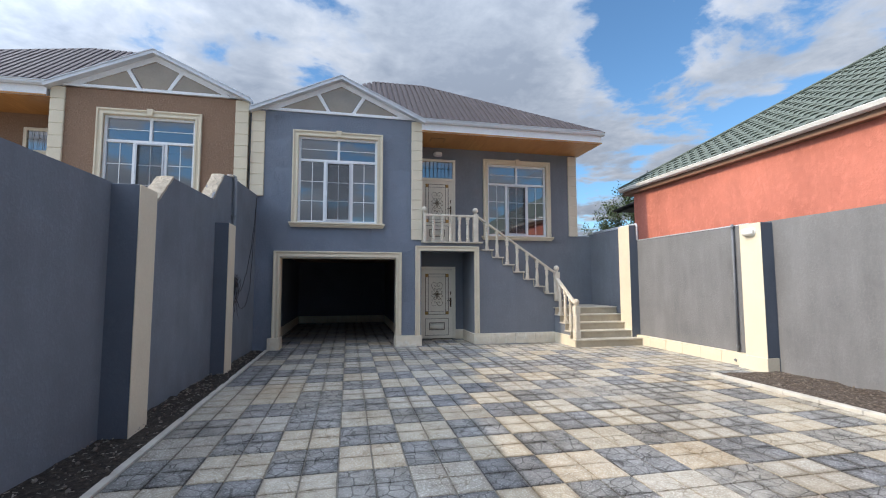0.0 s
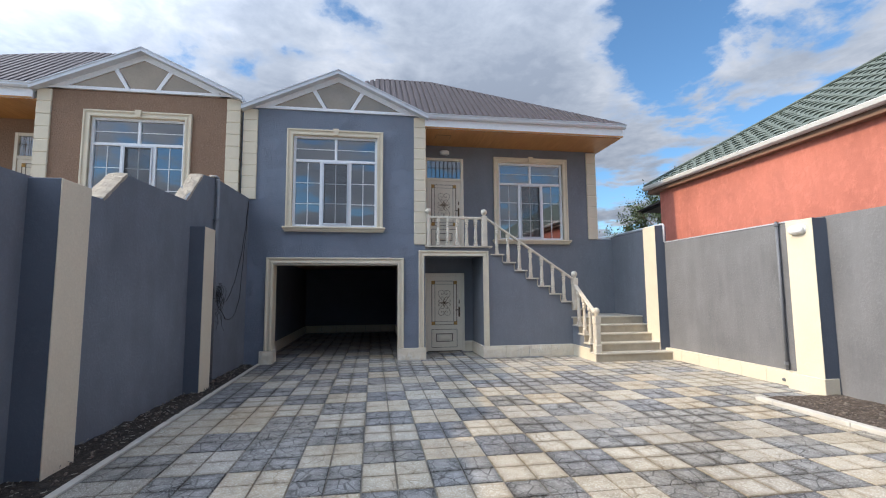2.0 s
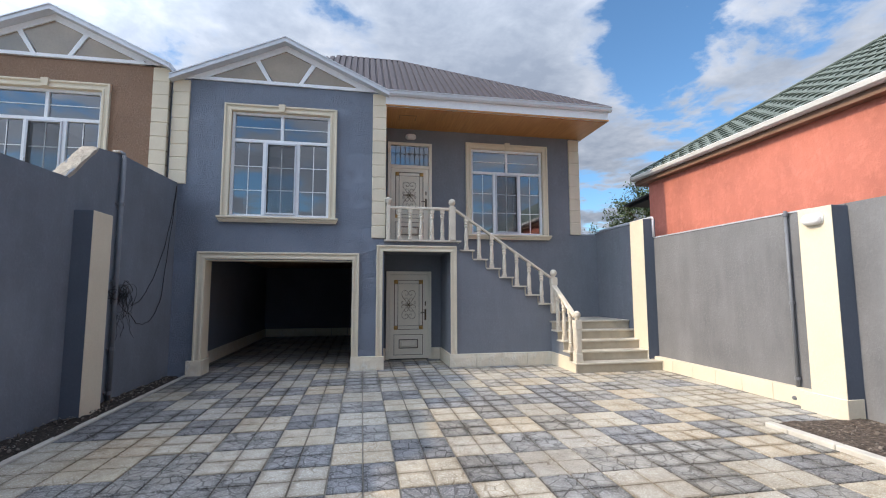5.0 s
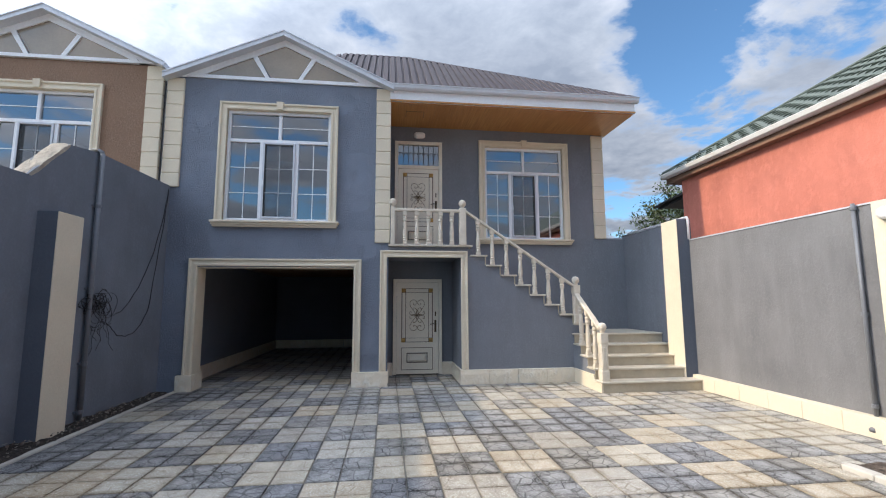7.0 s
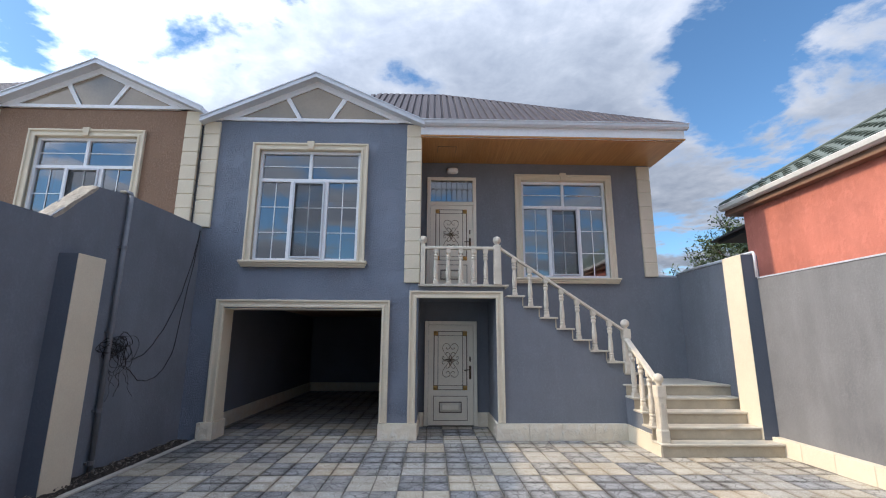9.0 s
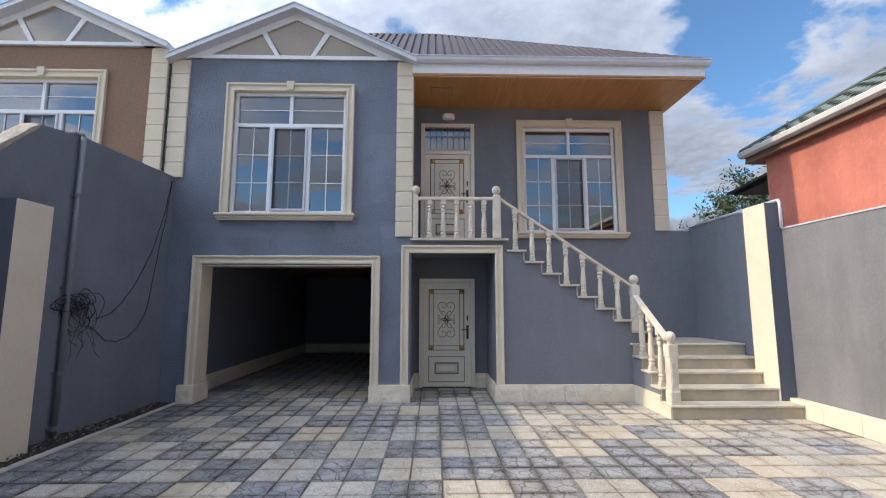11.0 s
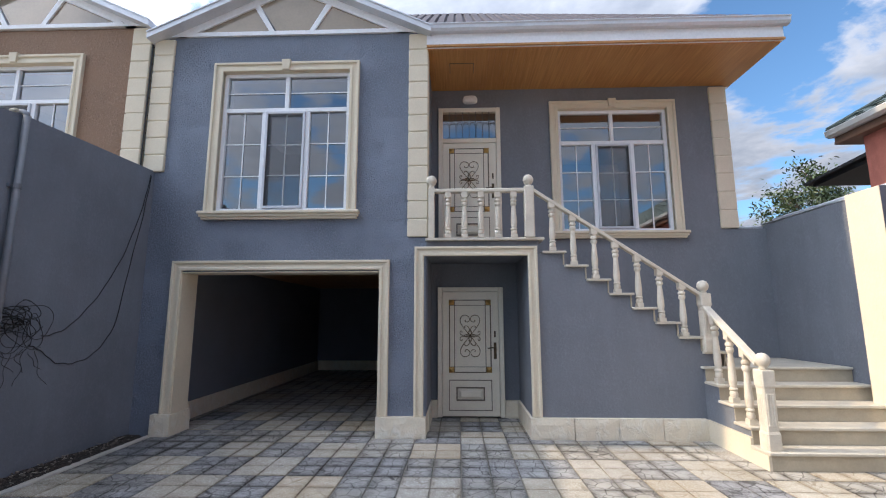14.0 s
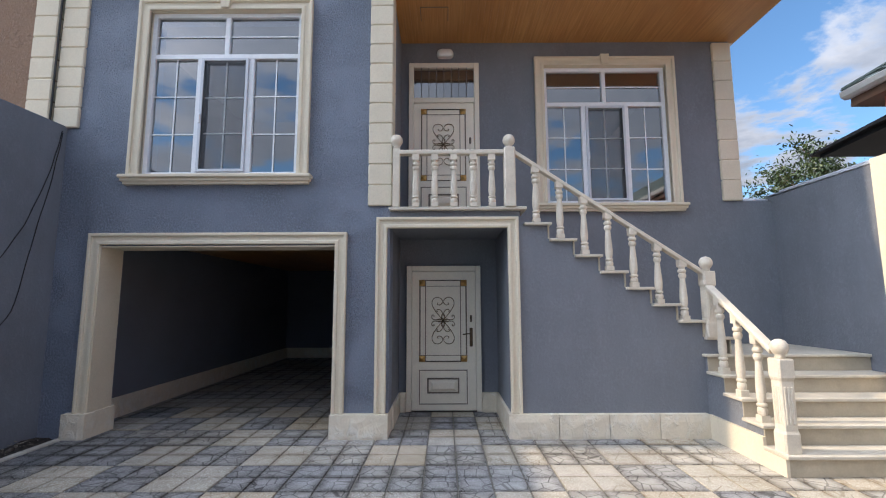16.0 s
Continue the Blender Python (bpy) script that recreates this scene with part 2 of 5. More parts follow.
def slab_material(name, low, high, crack, ochre, broken, grime, quartered):
    """Pressed concrete slab: a crazy-paving print, mottled cement skin and a tint of its own. quartered: how far dirt sits round each quarter."""
    m, t, b, pos = material(name)
    info = t.nodes.new("ShaderNodeObjectInfo").outputs["Random"]
    warp = t.nodes.new("ShaderNodeVectorMath")
    warp.operation = "ADD"
    t.links.new(pos, warp.inputs[0])
    off = t.nodes.new("ShaderNodeCombineXYZ")
    t.links.new(math_node(t, "MULTIPLY", info, 37.0), off.inputs[2])
    t.links.new(off.outputs[0], warp.inputs[1])
    vec = warp.outputs[0]
    v = node(t, "ShaderNodeTexVoronoi", Scale=7.4, Randomness=0.9)
    v.feature = "DISTANCE_TO_EDGE"
    t.links.new(vec, v.inputs["Vector"])
    gaps = ramp(t, noise_of(t, vec, 3.0, 2.0), [(0.38, 0.0), (0.5, broken)])
    line = math_node(t, "MAXIMUM", ramp(t, v.outputs["Distance"], [(0.016, 0.0), (0.042, 1.0)]), gaps)
    sx = t.nodes.new("ShaderNodeSeparateXYZ")
    t.links.new(pos, sx.inputs[0])
    ex = math_node(t, "PINGPONG", math_node(t, "SUBTRACT", sx.outputs[0], OX), PX / 4)
    ey = math_node(t, "PINGPONG", math_node(t, "SUBTRACT", sx.outputs[1], OY), PY / 4)
    outer_x = math_node(t, "PINGPONG", math_node(t, "SUBTRACT", sx.outputs[0], OX), PX / 2)
    outer_y = math_node(t, "PINGPONG", math_node(t, "SUBTRACT", sx.outputs[1], OY), PY / 2)
    edge = math_node(t, "ADD", math_node(t, "MINIMUM", ex if quartered else outer_x, ey if quartered else outer_y), math_node(t, "MULTIPLY", math_node(t, "SUBTRACT", noise_of(t, pos, 14.0, 4.0, 0.6), 0.5), 0.035))
    patch = ramp(t, noise_of(t, pos, 0.8, 4.0, 0.6), [(0.42, 0.0), (0.62, 1.0)])
    inner = ramp(t, math_node(t, "MINIMUM", ex, ey), [(0.004, 0.0), (0.010, 1.0)])
    wide = ramp(t, edge, [(0.0, 1.0), (0.022, 0.75), (0.062, 0.0)])
    dirt = math_node(t, "SUBTRACT", ramp(t, edge, [(0.0, 0.0), (0.009, 1.0)]), math_node(t, "MULTIPLY", wide, patch), clamp=True)
    broad = noise_of(t, vec, 6.5, 6.0, 0.68)
    fine = noise_of(t, vec, 85.0, 3.0, 0.7)
    col = mix(t, ramp(t, broad, [(0.32, 0.0), (0.68, 1.0)]), low, high)
    # the skin is worn pale where feet and tyres pass, towards the steps
    wear = math_node(t, "ADD", math_node(t, "ADD", math_node(t, "MULTIPLY", math_node(t, "SUBTRACT", sx.outputs[0], 2.3), 0.10), math_node(t, "MULTIPLY", math_node(t, "SUBTRACT", sx.outputs[1], 7.5), 0.12)), math_node(t, "MULTIPLY", math_node(t, "SUBTRACT", noise_of(t, pos, 1.6, 4.0, 0.6), 0.5), 1.3), clamp=True)
    col = mix(t, math_node(t, "MULTIPLY", wear, 0.62 - 0.3 * quartered), col, (0.54, 0.51, 0.455))
    if quartered:
        middle = ramp(t, math_node(t, "ADD", math_node(t, "MINIMUM", ex, ey), math_node(t, "MULTIPLY", math_node(t, "SUBTRACT", noise_of(t, pos, 9.0, 4.0, 0.65), 0.5), 0.12)), [(0.015, 0.0), (0.05, 0.45), (0.10, 1.0)])
        rubbed = math_node(t, "ADD", math_node(t, "MULTIPLY", wear, 0.68), 0.13)
        col = mix(t, math_node(t, "MULTIPLY", math_node(t, "MULTIPLY", middle, rubbed), quartered), col, (0.52, 0.515, 0.50))
    tint = ramp(t, info, [(0.0, (0.74, 0.75, 0.79)), (0.35, (0.95, 0.95, 0.95)), (0.75, (1.03, 1.0, 0.93)), (1.0, ochre)])
    col = mix(t, 1.0, col, tint, "MULTIPLY")
    col = mix(t, ramp(t, fine, [(0.50, 0.0), (0.66, 0.75)]), col, tuple(min(0.72, c * 1.75) for c in high))
    stain = ramp(t, noise_of(t, pos, 0.9, 5.0, 0.6), [(0.42, 0.0), (0.66, 0.55)])
    col = mix(t, stain, col, mix(t, 1.0, col, (0.66, 0.58, 0.46), "MULTIPLY"))
    col = mix(t, line, mix(t, 1.0, col, crack, "MULTIPLY"), col)
    col = mix(t, inner, mix(t, 1.0, col, (0.74, 0.71, 0.66), "MULTIPLY"), col)
    col = mix(t, dirt, mix(t, 1.0, col, grime, "MULTIPLY"), col)
    t.links.new(col, b.inputs["Base Color"])
    b.inputs["Roughness"].default_value = 0.72
    b.inputs["Specular IOR Level"].default_value = 0.25
    p = bump(t, b, line, 0.6, 0.006)
    bump(t, b, fine, 0.5, 0.004, p)
    return m


def wood_material():
    m, t, b, pos = material("honey_wood_planks")
    g = noise_of(t, stretched(t, pos, 26.0, 0.8, 26.0), 1.6, 5.0, 0.6, 0.4)
    blotch = noise_of(t, stretched(t, pos, 1.6, 0.5, 1.0), 1.5, 4.0)
    col = ramp(t, g, [(0.28, (0.36, 0.165, 0.045)), (0.55, (0.50, 0.25, 0.08)), (0.8, (0.60, 0.33, 0.12))])
    col = mix(t, ramp(t, blotch, [(0.4, 0.0), (0.7, 0.5)]), col, (0.32, 0.135, 0.03))
    t.links.new(col, b.inputs["Base Color"])
    b.inputs["Roughness"].default_value = 0.35
    bump(t, b, g, 0.1, 0.002)
    return m


def glass_material():
    m, t, b, pos = material("window_glass")
    t.nodes.remove(b)
    fres = t.nodes.new("ShaderNodeFresnel")
    fres.inputs[0].default_value = 3.1
    gl = node(t, "ShaderNodeBsdfGlossy", Color=(0.95, 0.97, 1.0, 1), Roughness=0.004)
    wob = node(t, "ShaderNodeBump", Strength=0.004, Distance=0.05)
    t.links.new(noise_of(t, pos, 1.4, 1.0), wob.inputs["Height"])
    t.links.new(wob.outputs[0], gl.inputs["Normal"])
    tr = node(t, "ShaderNodeBsdfTransparent", Color=(0.72, 0.78, 0.82, 1))
    mx = t.nodes.new("ShaderNodeMixShader")
    t.links.new(fres.outputs[0], mx.inputs[0])
    t.links.new(tr.outputs[0], mx.inputs[1])
    t.links.new(gl.outputs[0], mx.inputs[2])
    t.links.new(mx.outputs[0], t.nodes["Material Output"].inputs[0])
    return m


def leaf_material():
    m, t, b, pos = material("dark_green_leaves")
    r = t.nodes.new("ShaderNodeNewGeometry").outputs["Random Per Island"]
    t.links.new(ramp(t, r, [(0.0, (0.028, 0.05, 0.016)), (0.6, (0.05, 0.085, 0.026)), (1.0, (0.10, 0.13, 0.045))]), b.inputs["Base Color"])
    b.inputs["Roughness"].default_value = 0.5
    return m


def net_material():
    m, t, b, pos = material("insect_net")
    b.inputs["Base Color"].default_value = (0.16, 0.165, 0.175, 1)
    b.inputs["Roughness"].default_value = 0.8
    tr = t.nodes.new("ShaderNodeBsdfTransparent")
    mx = t.nodes.new("ShaderNodeMixShader")
    mx.inputs[0].default_value = 0.18
    t.links.new(tr.outputs[0], mx.inputs[1])
    t.links.new(b.outputs[0], mx.inputs[2])
    t.links.new(mx.outputs[0], t.nodes["Material Output"].inputs[0])
    return m


NET = net_material()
SASH = surface("grey_pvc_sash", (0.58, 0.60, 0.64), 0.4, 0.04, 3.0, 30, 0.03, 0.001)
# west copy is darkened: the wall's shade is put into its colour
SOIL_WEST, SOIL_EAST = soil_material("shade_toned_soil", 0.42), soil_material("brown_soil", 1.0)
WOOD, GLASS, LEAF = wood_material(), glass_material(), leaf_material()
SLAB_LIGHT = slab_material("pale_sandy_slab", (0.30, 0.27, 0.225), (0.475, 0.435, 0.37), (0.66, 0.62, 0.56), (1.05, 0.95, 0.82), 0.9, (0.58, 0.54, 0.48), 0.25)
SLAB_DARK = slab_material("dark_grey_slab", (0.062, 0.065, 0.071), (0.275, 0.278, 0.282), (0.30, 0.29, 0.28), (1.35, 1.27, 1.12), 0.35, (0.45, 0.43, 0.40), 1.0)


# ---- mesh helpers ----
def thing(name, at, label, category, kind="", group=""):
    e = new(name)
    e.empty_display_size = 0.2
    e.matrix_basis = Matrix.Translation(at)
    return tagged(e, label, category, group, kind)


def under(ob, parent):
    if parent is not None:
        ob.parent = parent
        if parent.type == "EMPTY":
            ob.matrix_parent_inverse = parent.matrix_basis.inverted()
    return ob


def part(name, bm, mat, parent=None, label="", smooth=False):
    me = bpy.data.meshes.new(name)
    if len(bm.faces) > 1:
        bmesh.ops.recalc_face_normals(bm, faces=bm.faces)
    bm.to_mesh(me)
    bm.free()
    me.materials.append(mat)
    if smooth:
        for p in me.polygons:
            p.use_smooth = True
    ob = under(new(name, me), parent)
    return tagged(ob, label) if label else ob


def again(ob, m, parent, name=None):
    """The same mesh once more, as another object, moved by m."""
    o = under(new(name or ob.name.split(".")[0], ob.data), parent)
    o.matrix_basis = m
    return o


def box(bm, x0, x1, y0, y1, z0, z1, bevel=0.0):
    vs = [bm.verts.new((x, y, z)) for z in (z0, z1) for y in (y0, y1) for x in (x0, x1)]
    fs = [bm.faces.new([vs[i] for i in f]) for f in ((0, 2, 3, 1), (4, 5, 7, 6), (0, 1, 5, 4), (2, 6, 7, 3), (0, 4, 6, 2), (1, 3, 7, 5))]
    if bevel:
        edges = list({e for f in fs for e in f.edges})
        bmesh.ops.bevel(bm, geom=edges, offset=bevel, segments=1, affect="EDGES")
    return bm


def boxes(rows, bevel=0.0):
    bm = bmesh.new()
    for r in rows:
        box(bm, *r, bevel=bevel)
    return bm


def sheet(x0, x1, y, z0, z1):
    """A pane of glass that faces the yard."""
    bm = bmesh.new()
    bm.faces.new([bm.verts.new(p) for p in ((x0, y, z0), (x1, y, z0), (x1, y, z1), (x0, y, z1))])
    return bm


def prism(bm, pts, place, a, b):
    """A flat outline pts, pushed from a to b; place(u, v, w) gives the corner."""
    f0 = [bm.verts.new(place(u, v, a)) for u, v in pts]
    f1 = [bm.verts.new(place(u, v, b)) for u, v in pts]
    bm.faces.new(f0), bm.faces.new(f1[::-1])
    n = len(pts)
    for i in range(n):
        j = (i + 1) % n
        bm.faces.new((f0[j], f0[i], f1[i], f1[j]))
    return bm


def along_x(u, v, w):
    return (w, u, v)


def along_y(u, v, w):
    return (u, w, v)


def along_z(u, v, w):
    return (u, v, w)


def grid_wall(xs, zs, holes, y0, y1, place=along_y):
    """A wall of thickness y0..y1 over the cells of a grid, less the holes."""
    bm = bmesh.new()
    vs = {}

    def v(i, j, k):
        if (i, j, k) not in vs:
            vs[i, j, k] = bm.verts.new(place(xs[i], zs[j], (y0, y1)[k]))
        return vs[i, j, k]

    full = {(i, j) for i in range(len(xs) - 1) for j in range(len(zs) - 1)} - set(holes)
    for i, j in full:
        for k in (0, 1):
            bm.faces.new((v(i, j, k), v(i + 1, j, k), v(i + 1, j + 1, k), v(i, j + 1, k)))
        for di, dj, a, b in ((-1, 0, (i, j), (i, j + 1)), (1, 0, (i + 1, j), (i + 1, j + 1)), (0, -1, (i, j), (i + 1, j)), (0, 1, (i, j + 1), (i + 1, j + 1))):
            if (i + di, j + dj) not in full:
                bm.faces.new((v(*a, 0), v(*b, 0), v(*b, 1), v(*a, 1)))
    return bm


def tube(pts, radius, sides=8, closed=False):
    """A bent round bar through pts."""
    bm = bmesh.new()
    pts = [Vector(p) for p in pts]
    rings = []
    n = len(pts)
    for i, p in enumerate(pts):
        a, b = (pts[(i - 1) % n], pts[(i + 1) % n]) if closed else (pts[max(i - 1, 0)], pts[min(i + 1, n - 1)])
        d = (b - a).normalized()
        q = d.to_track_quat("Z", "Y")
        r = radius(i / (n - 1)) if callable(radius) else radius
        rings.append([bm.verts.new(p + q @ Vector((r * math.cos(k * math.tau / sides), r * math.sin(k * math.tau / sides), 0))) for k in range(sides)])
    for i in range(n if closed else n - 1):
        r0, r1 = rings[i], rings[(i + 1) % n]
        for k in range(sides):
            bm.faces.new((r0[k], r0[(k + 1) % sides], r1[(k + 1) % sides], r1[k]))
    if not closed:
        bm.faces.new(rings[0][::-1]), bm.faces.new(rings[-1])
    return bm


def turned(profile, sides=14):
    """A lathe-turned piece from (radius, height) pairs."""
    bm = bmesh.new()
    rings = [[bm.verts.new((r * math.cos(k * math.tau / sides), r * math.sin(k * math.tau / sides), z)) for k in range(sides)] for r, z in profile]
    for r0, r1 in zip(rings, rings[1:]):
        for k in range(sides):
            bm.faces.new((r0[k], r0[(k + 1) % sides], r1[(k + 1) % sides], r1[k]))
    bm.faces.new(rings[0][::-1]), bm.faces.new(rings[-1])
    return bm


def join_bm(bm, other):
    me = bpy.data.meshes.new("scrap")
    other.to_mesh(me)
    other.free()
    bm.from_mesh(me)
    bpy.data.meshes.remove(me)
    return bm


# ---- ground and boundary walls ----
bm = bmesh.new()
s = 900.0
bm.faces.new([bm.verts.new(p) for p in ((-s, -s, -0.09), (s, -s, -0.09), (s, s, -0.09), (-s, s, -0.09))])
tagged(part("ground", bm, EARTH), "pale bare earth ground round the houses", "ground", kind="structure")

WEST = lambda y: -1.95 + 0.043 * (y - 6.96)
west_pose = Matrix.Translation((-1.95, 6.96, 0)) @ Matrix.Rotation(math.atan(-0.043), 4, "Z")
wall_w = thing("wall_west", (-2.0, 5, -0.09), "grey painted garden wall with a stepped sawtooth top", "garden wall", "structure")
top = [(-6.0, -0.09), (12.1, -0.09), (12.1, 3.70), (10.2, 3.68), (9.62, 3.60), (9.05, 3.04), (7.48, 3.03), (7.06, 2.64), (-6.0, 2.68)]
bm = prism(bmesh.new(), top, along_x, -0.2, 0.0)
for v in bm.verts:
    v.co.x += WEST(v.co.y)
part("masonry", bm, WALL_WEST, wall_w)
for name, y0, y1, z0, z1 in (("coping", 7.08, 7.49, 2.655, 3.04), ("coping", 9.07, 9.63, 3.05, 3.605)):
    bm = bmesh.new()
    n = 7
    rows = []
    for i in range(n):
        f = i / (n - 1)
        y, z = y0 + (y1 - y0) * f, z0 + (z1 - z0) * f
        rows.append([bm.verts.new((WEST(y) + dx + random.uniform(-0.006, 0.006), y - dn * 0.7 + random.uniform(-0.008, 0.008), z + dn + random.uniform(-0.008, 0.008))) for dx, dn in ((-0.205, -0.03), (0.004, -0.03), (0.006, 0.004), (-0.06, 0.014), (-0.14, 0.012), (-0.205, 0.004))])
    for r0, r1 in zip(rows, rows[1:]):
        for k in range(6):
            bm.faces.new((r0[k], r0[(k + 1) % 6], r1[(k + 1) % 6], r1[k]))
    bm.faces.new(rows[0][::-1]), bm.faces.new(rows[-1])
    part(name, bm, TORN, wall_w, "pale torn render on the broken slope")


def pilaster(parent, x_wall, x_face, y0, y1, z, face_x_sign):
    """A square pier: a grey core and a cream front skin."""
    t = 0.012 * face_x_sign
    part("pier", boxes([(min(x_wall, x_face), max(x_wall, x_face), y0, y1, -0.09, z)], 0.006), PIER, parent)
    part("pier_face", boxes([(min(x_face, x_face + t), max(x_face, x_face + t), y0 - 0.004, y1, -0.05, z - 0.004)], 0.004), CREAM, parent, "cream painted front of the pier")


pilaster(wall_w, WEST(6.25) - 0.05, -1.72, 6.05, 6.47, 2.63, 1)
pilaster(wall_w, WEST(9.4) - 0.05, -1.625, 9.24, 9.68, 2.65, 1)

wall_e = thing("wall_east", (7.9, 6, -0.09), "grey painted garden wall with cream piers and plinth", "garden wall", "structure")
EAST, STAIR_E = 7.90, 7.81
part("masonry", prism(bmesh.new(), [(-6, -0.09), (7.36, -0.09), (7.36, 2.69), (-6, 2.72)], along_x, EAST + 0.02, EAST + 0.22), WALL_GREY, wall_e)
part("masonry", prism(bmesh.new(), [(7.36, -0.09), (11.4, -0.09), (11.4, 2.685), (7.36, 2.685)], along_x, EAST, EAST + 0.2), WALL_GREY, wall_e)
part("masonry", prism(bmesh.new(), [(11.4, -0.09), (13.5, -0.09), (13.5, 3.06), (11.4, 3.08)], along_x, STAIR_E, STAIR_E + 0.29), STUCCO, wall_e)
part("flashing", boxes([(EAST - 0.012, EAST + 0.21, 7.80, 11.12, 2.685, 2.705), (STAIR_E - 0.01, STAIR_E + 0.30, 11.60, 13.4, 3.082, 3.095)]), GUTTER, wall_e, "thin pale metal strip along the wall top")
pilaster(wall_e, EAST + 0.05, 7.665, 7.34, 7.775, 2.66, -1)
pilaster(wall_e, EAST + 0.05, 7.665, 11.13, 11.59, 3.09, -1)
for i in range(6):
    y0 = 7.93 + i * 0.533
    part("plinth_stone", boxes([(7.78, EAST + 0.02, y0 + 0.002, y0 + 0.531, -0.05, 0.235)], 0.006), CREAM, wall_e)
part("plinth_stone", boxes([(7.64, EAST, 7.33, 7.93, -0.05, 0.25)], 0.006), CREAM, wall_e)

# unseen wall, assumed: closes the yard behind the camera and fills reflections
wall_s = thing("wall_south", (3, -3.6, -0.09), "assumed plain grey wall closing the yard, out of view", "garden wall", "structure")
part("masonry", boxes([(-2.6, 8.1, -3.8, -3.6, -0.09, 2.6)]), WALL_GREY, wall_s)

# beds with soil and kerbs
bm = bmesh.new()
ny = 90
prev = None
for i in range(ny + 1):
    y = -3.6 + (15.68 * i / ny)
    row = [bm.verts.new((x, y, 0.005 + 0.035 * noise.noise((x * 5, y * 5, 0)) + 0.02 * noise.noise((x * 17, y * 17, 3)))) for x in np.linspace(WEST(y) - 0.02, -1.425, 7)]
    if prev:
        for a in range(6):
            bm.faces.new((prev[a], prev[a + 1], row[a + 1], row[a]))
    prev = row
tagged(part("soil_bed", bm, SOIL_WEST, smooth=True), "strip of soil, toned dark for shade, beside the grey wall", "soil", kind="structure")
bm = bmesh.new()
prev = None
for i in range(81):
    y = -3.6 + 10.98 * i / 80
    row = [bm.verts.new((x, y, 0.02 + 0.045 * noise.noise((x * 4, y * 4, 7)) + 0.02 * noise.noise((x * 15, y * 15, 3)))) for x in np.linspace(6.6, 7.95, 14)]
    if prev:
        for a in range(13):
            bm.faces.new((prev[a], prev[a + 1], row[a + 1], row[a]))
    prev = row
tagged(part("soil_bed", bm, SOIL_EAST, smooth=True), "brown soil bed strewn with small stones", "soil", kind="structure")

kerb = thing("kerb", (-1.4, 5, -0.05), "narrow pale concrete kerb along the soil strip", "kerb", "structure")
y = -3.4
while y < 11.9:
    part("kerb_stone", boxes([(-1.45, -1.375, y + 0.002, y + 0.496, -0.06, 0.012)], 0.006), KERB, kerb)
    y += 0.5
kerb2 = thing("kerb", (6.5, 3, -0.05), "pale concrete kerb round the brown soil bed", "kerb", "structure")
y = -3.4
while y < 7.3:
    part("kerb_stone", boxes([(6.5, 6.62, y + 0.002, min(y + 0.496, 7.38), -0.06, 0.045)], 0.008), KERB, kerb2)
    y += 0.5

# stones lying on the beds
bm = bmesh.new()
rng = random.Random(5)
for k in range(1500):
    if k % 3:
        x, y = rng.uniform(6.66, 7.88), rng.uniform(0.5, 7.3)
    else:
        y = rng.uniform(2.5, 11.9)
        x = rng.uniform(WEST(y) + 0.03, -1.47)
    r = rng.choice((0.005, 0.006, 0.007, 0.008, 0.01, 0.013, 0.02))
    m = Matrix.Translation((x, y, 0.018 + r * 0.3)) @ Euler((rng.random() * 3, rng.random() * 3, rng.random() * 3)).to_matrix().to_4x4() @ Matrix.Diagonal((r * rng.uniform(0.7, 1.4), r, r * rng.uniform(0.5, 0.9), 1))
    bmesh.ops.create_icosphere(bm, subdivisions=1, radius=1.0, matrix=m)
tagged(part("pebbles", bm, surface("mixed_pebble", (0.17, 0.14, 0.115), 0.9, 0.55, 12.0, 60, 0.3, 0.003)), "small stones and clods lying on the soil", "pebbles", kind="stuff")

# dry straw and chips of plaster on the dark strip
verts, faces = [], []
for k in range(260):
    y = rng.uniform(3.0, 11.95)
    x = rng.uniform(WEST(y) + 0.02, -1.46)
    a, ln, wd = rng.random() * math.tau, rng.uniform(0.006, 0.026), rng.uniform(0.0015, 0.005)
    c, sn, z = math.cos(a), math.sin(a), rng.uniform(0.030, 0.045)
    i = len(verts)
    for u, v in ((-ln, -wd), (ln, -wd), (ln, wd), (-ln, wd)):
        verts += [(x + u * c - v * sn, y + u * sn + v * c, z + 0.1 * u), (x + u * c - v * sn, y + u * sn + v * c, z + 0.1 * u - 0.004)]
    faces += [(i, i + 2, i + 4, i + 6), (i + 7, i + 5, i + 3, i + 1)] + [(i + 2 * q, i + 2 * q + 1, i + (2 * q + 3) % 8, i + (2 * q + 2) % 8) for q in range(4)]
me = bpy.data.meshes.new("litter")
me.from_pydata(verts, [], faces)
me.materials.append(surface("dry_straw", (0.33, 0.30, 0.25), 0.9, 0.45, 25.0, 60, 0.2, 0.002))
tagged(new("litter", me), "dry straw and plaster chips scattered on dark soil", "litter", kind="stuff")

# ---- the house ----
FRONT, BACK = 12.08, 13.28
house = thing("house", (2.7, 12.3, -0.05), "two-storey grey-blue stucco house with cream trim and a steel roof", "house")
# front block: garage opening and window
xs = [-1.92, -1.17, -0.80, 1.15, 1.65, 2.29]
zs = [-0.09, 2.20, 3.075, 5.238, 5.84]
part("wall", grid_wall(xs, zs, {(1, 0), (2, 0), (3, 0), (2, 2)}, FRONT, FRONT + 0.32), STUCCO_ROUGH, house)
part("wall", boxes([(2.10, 2.29, FRONT + 0.32, BACK + 0.3, -0.09, 5.80)]), STUCCO, house)
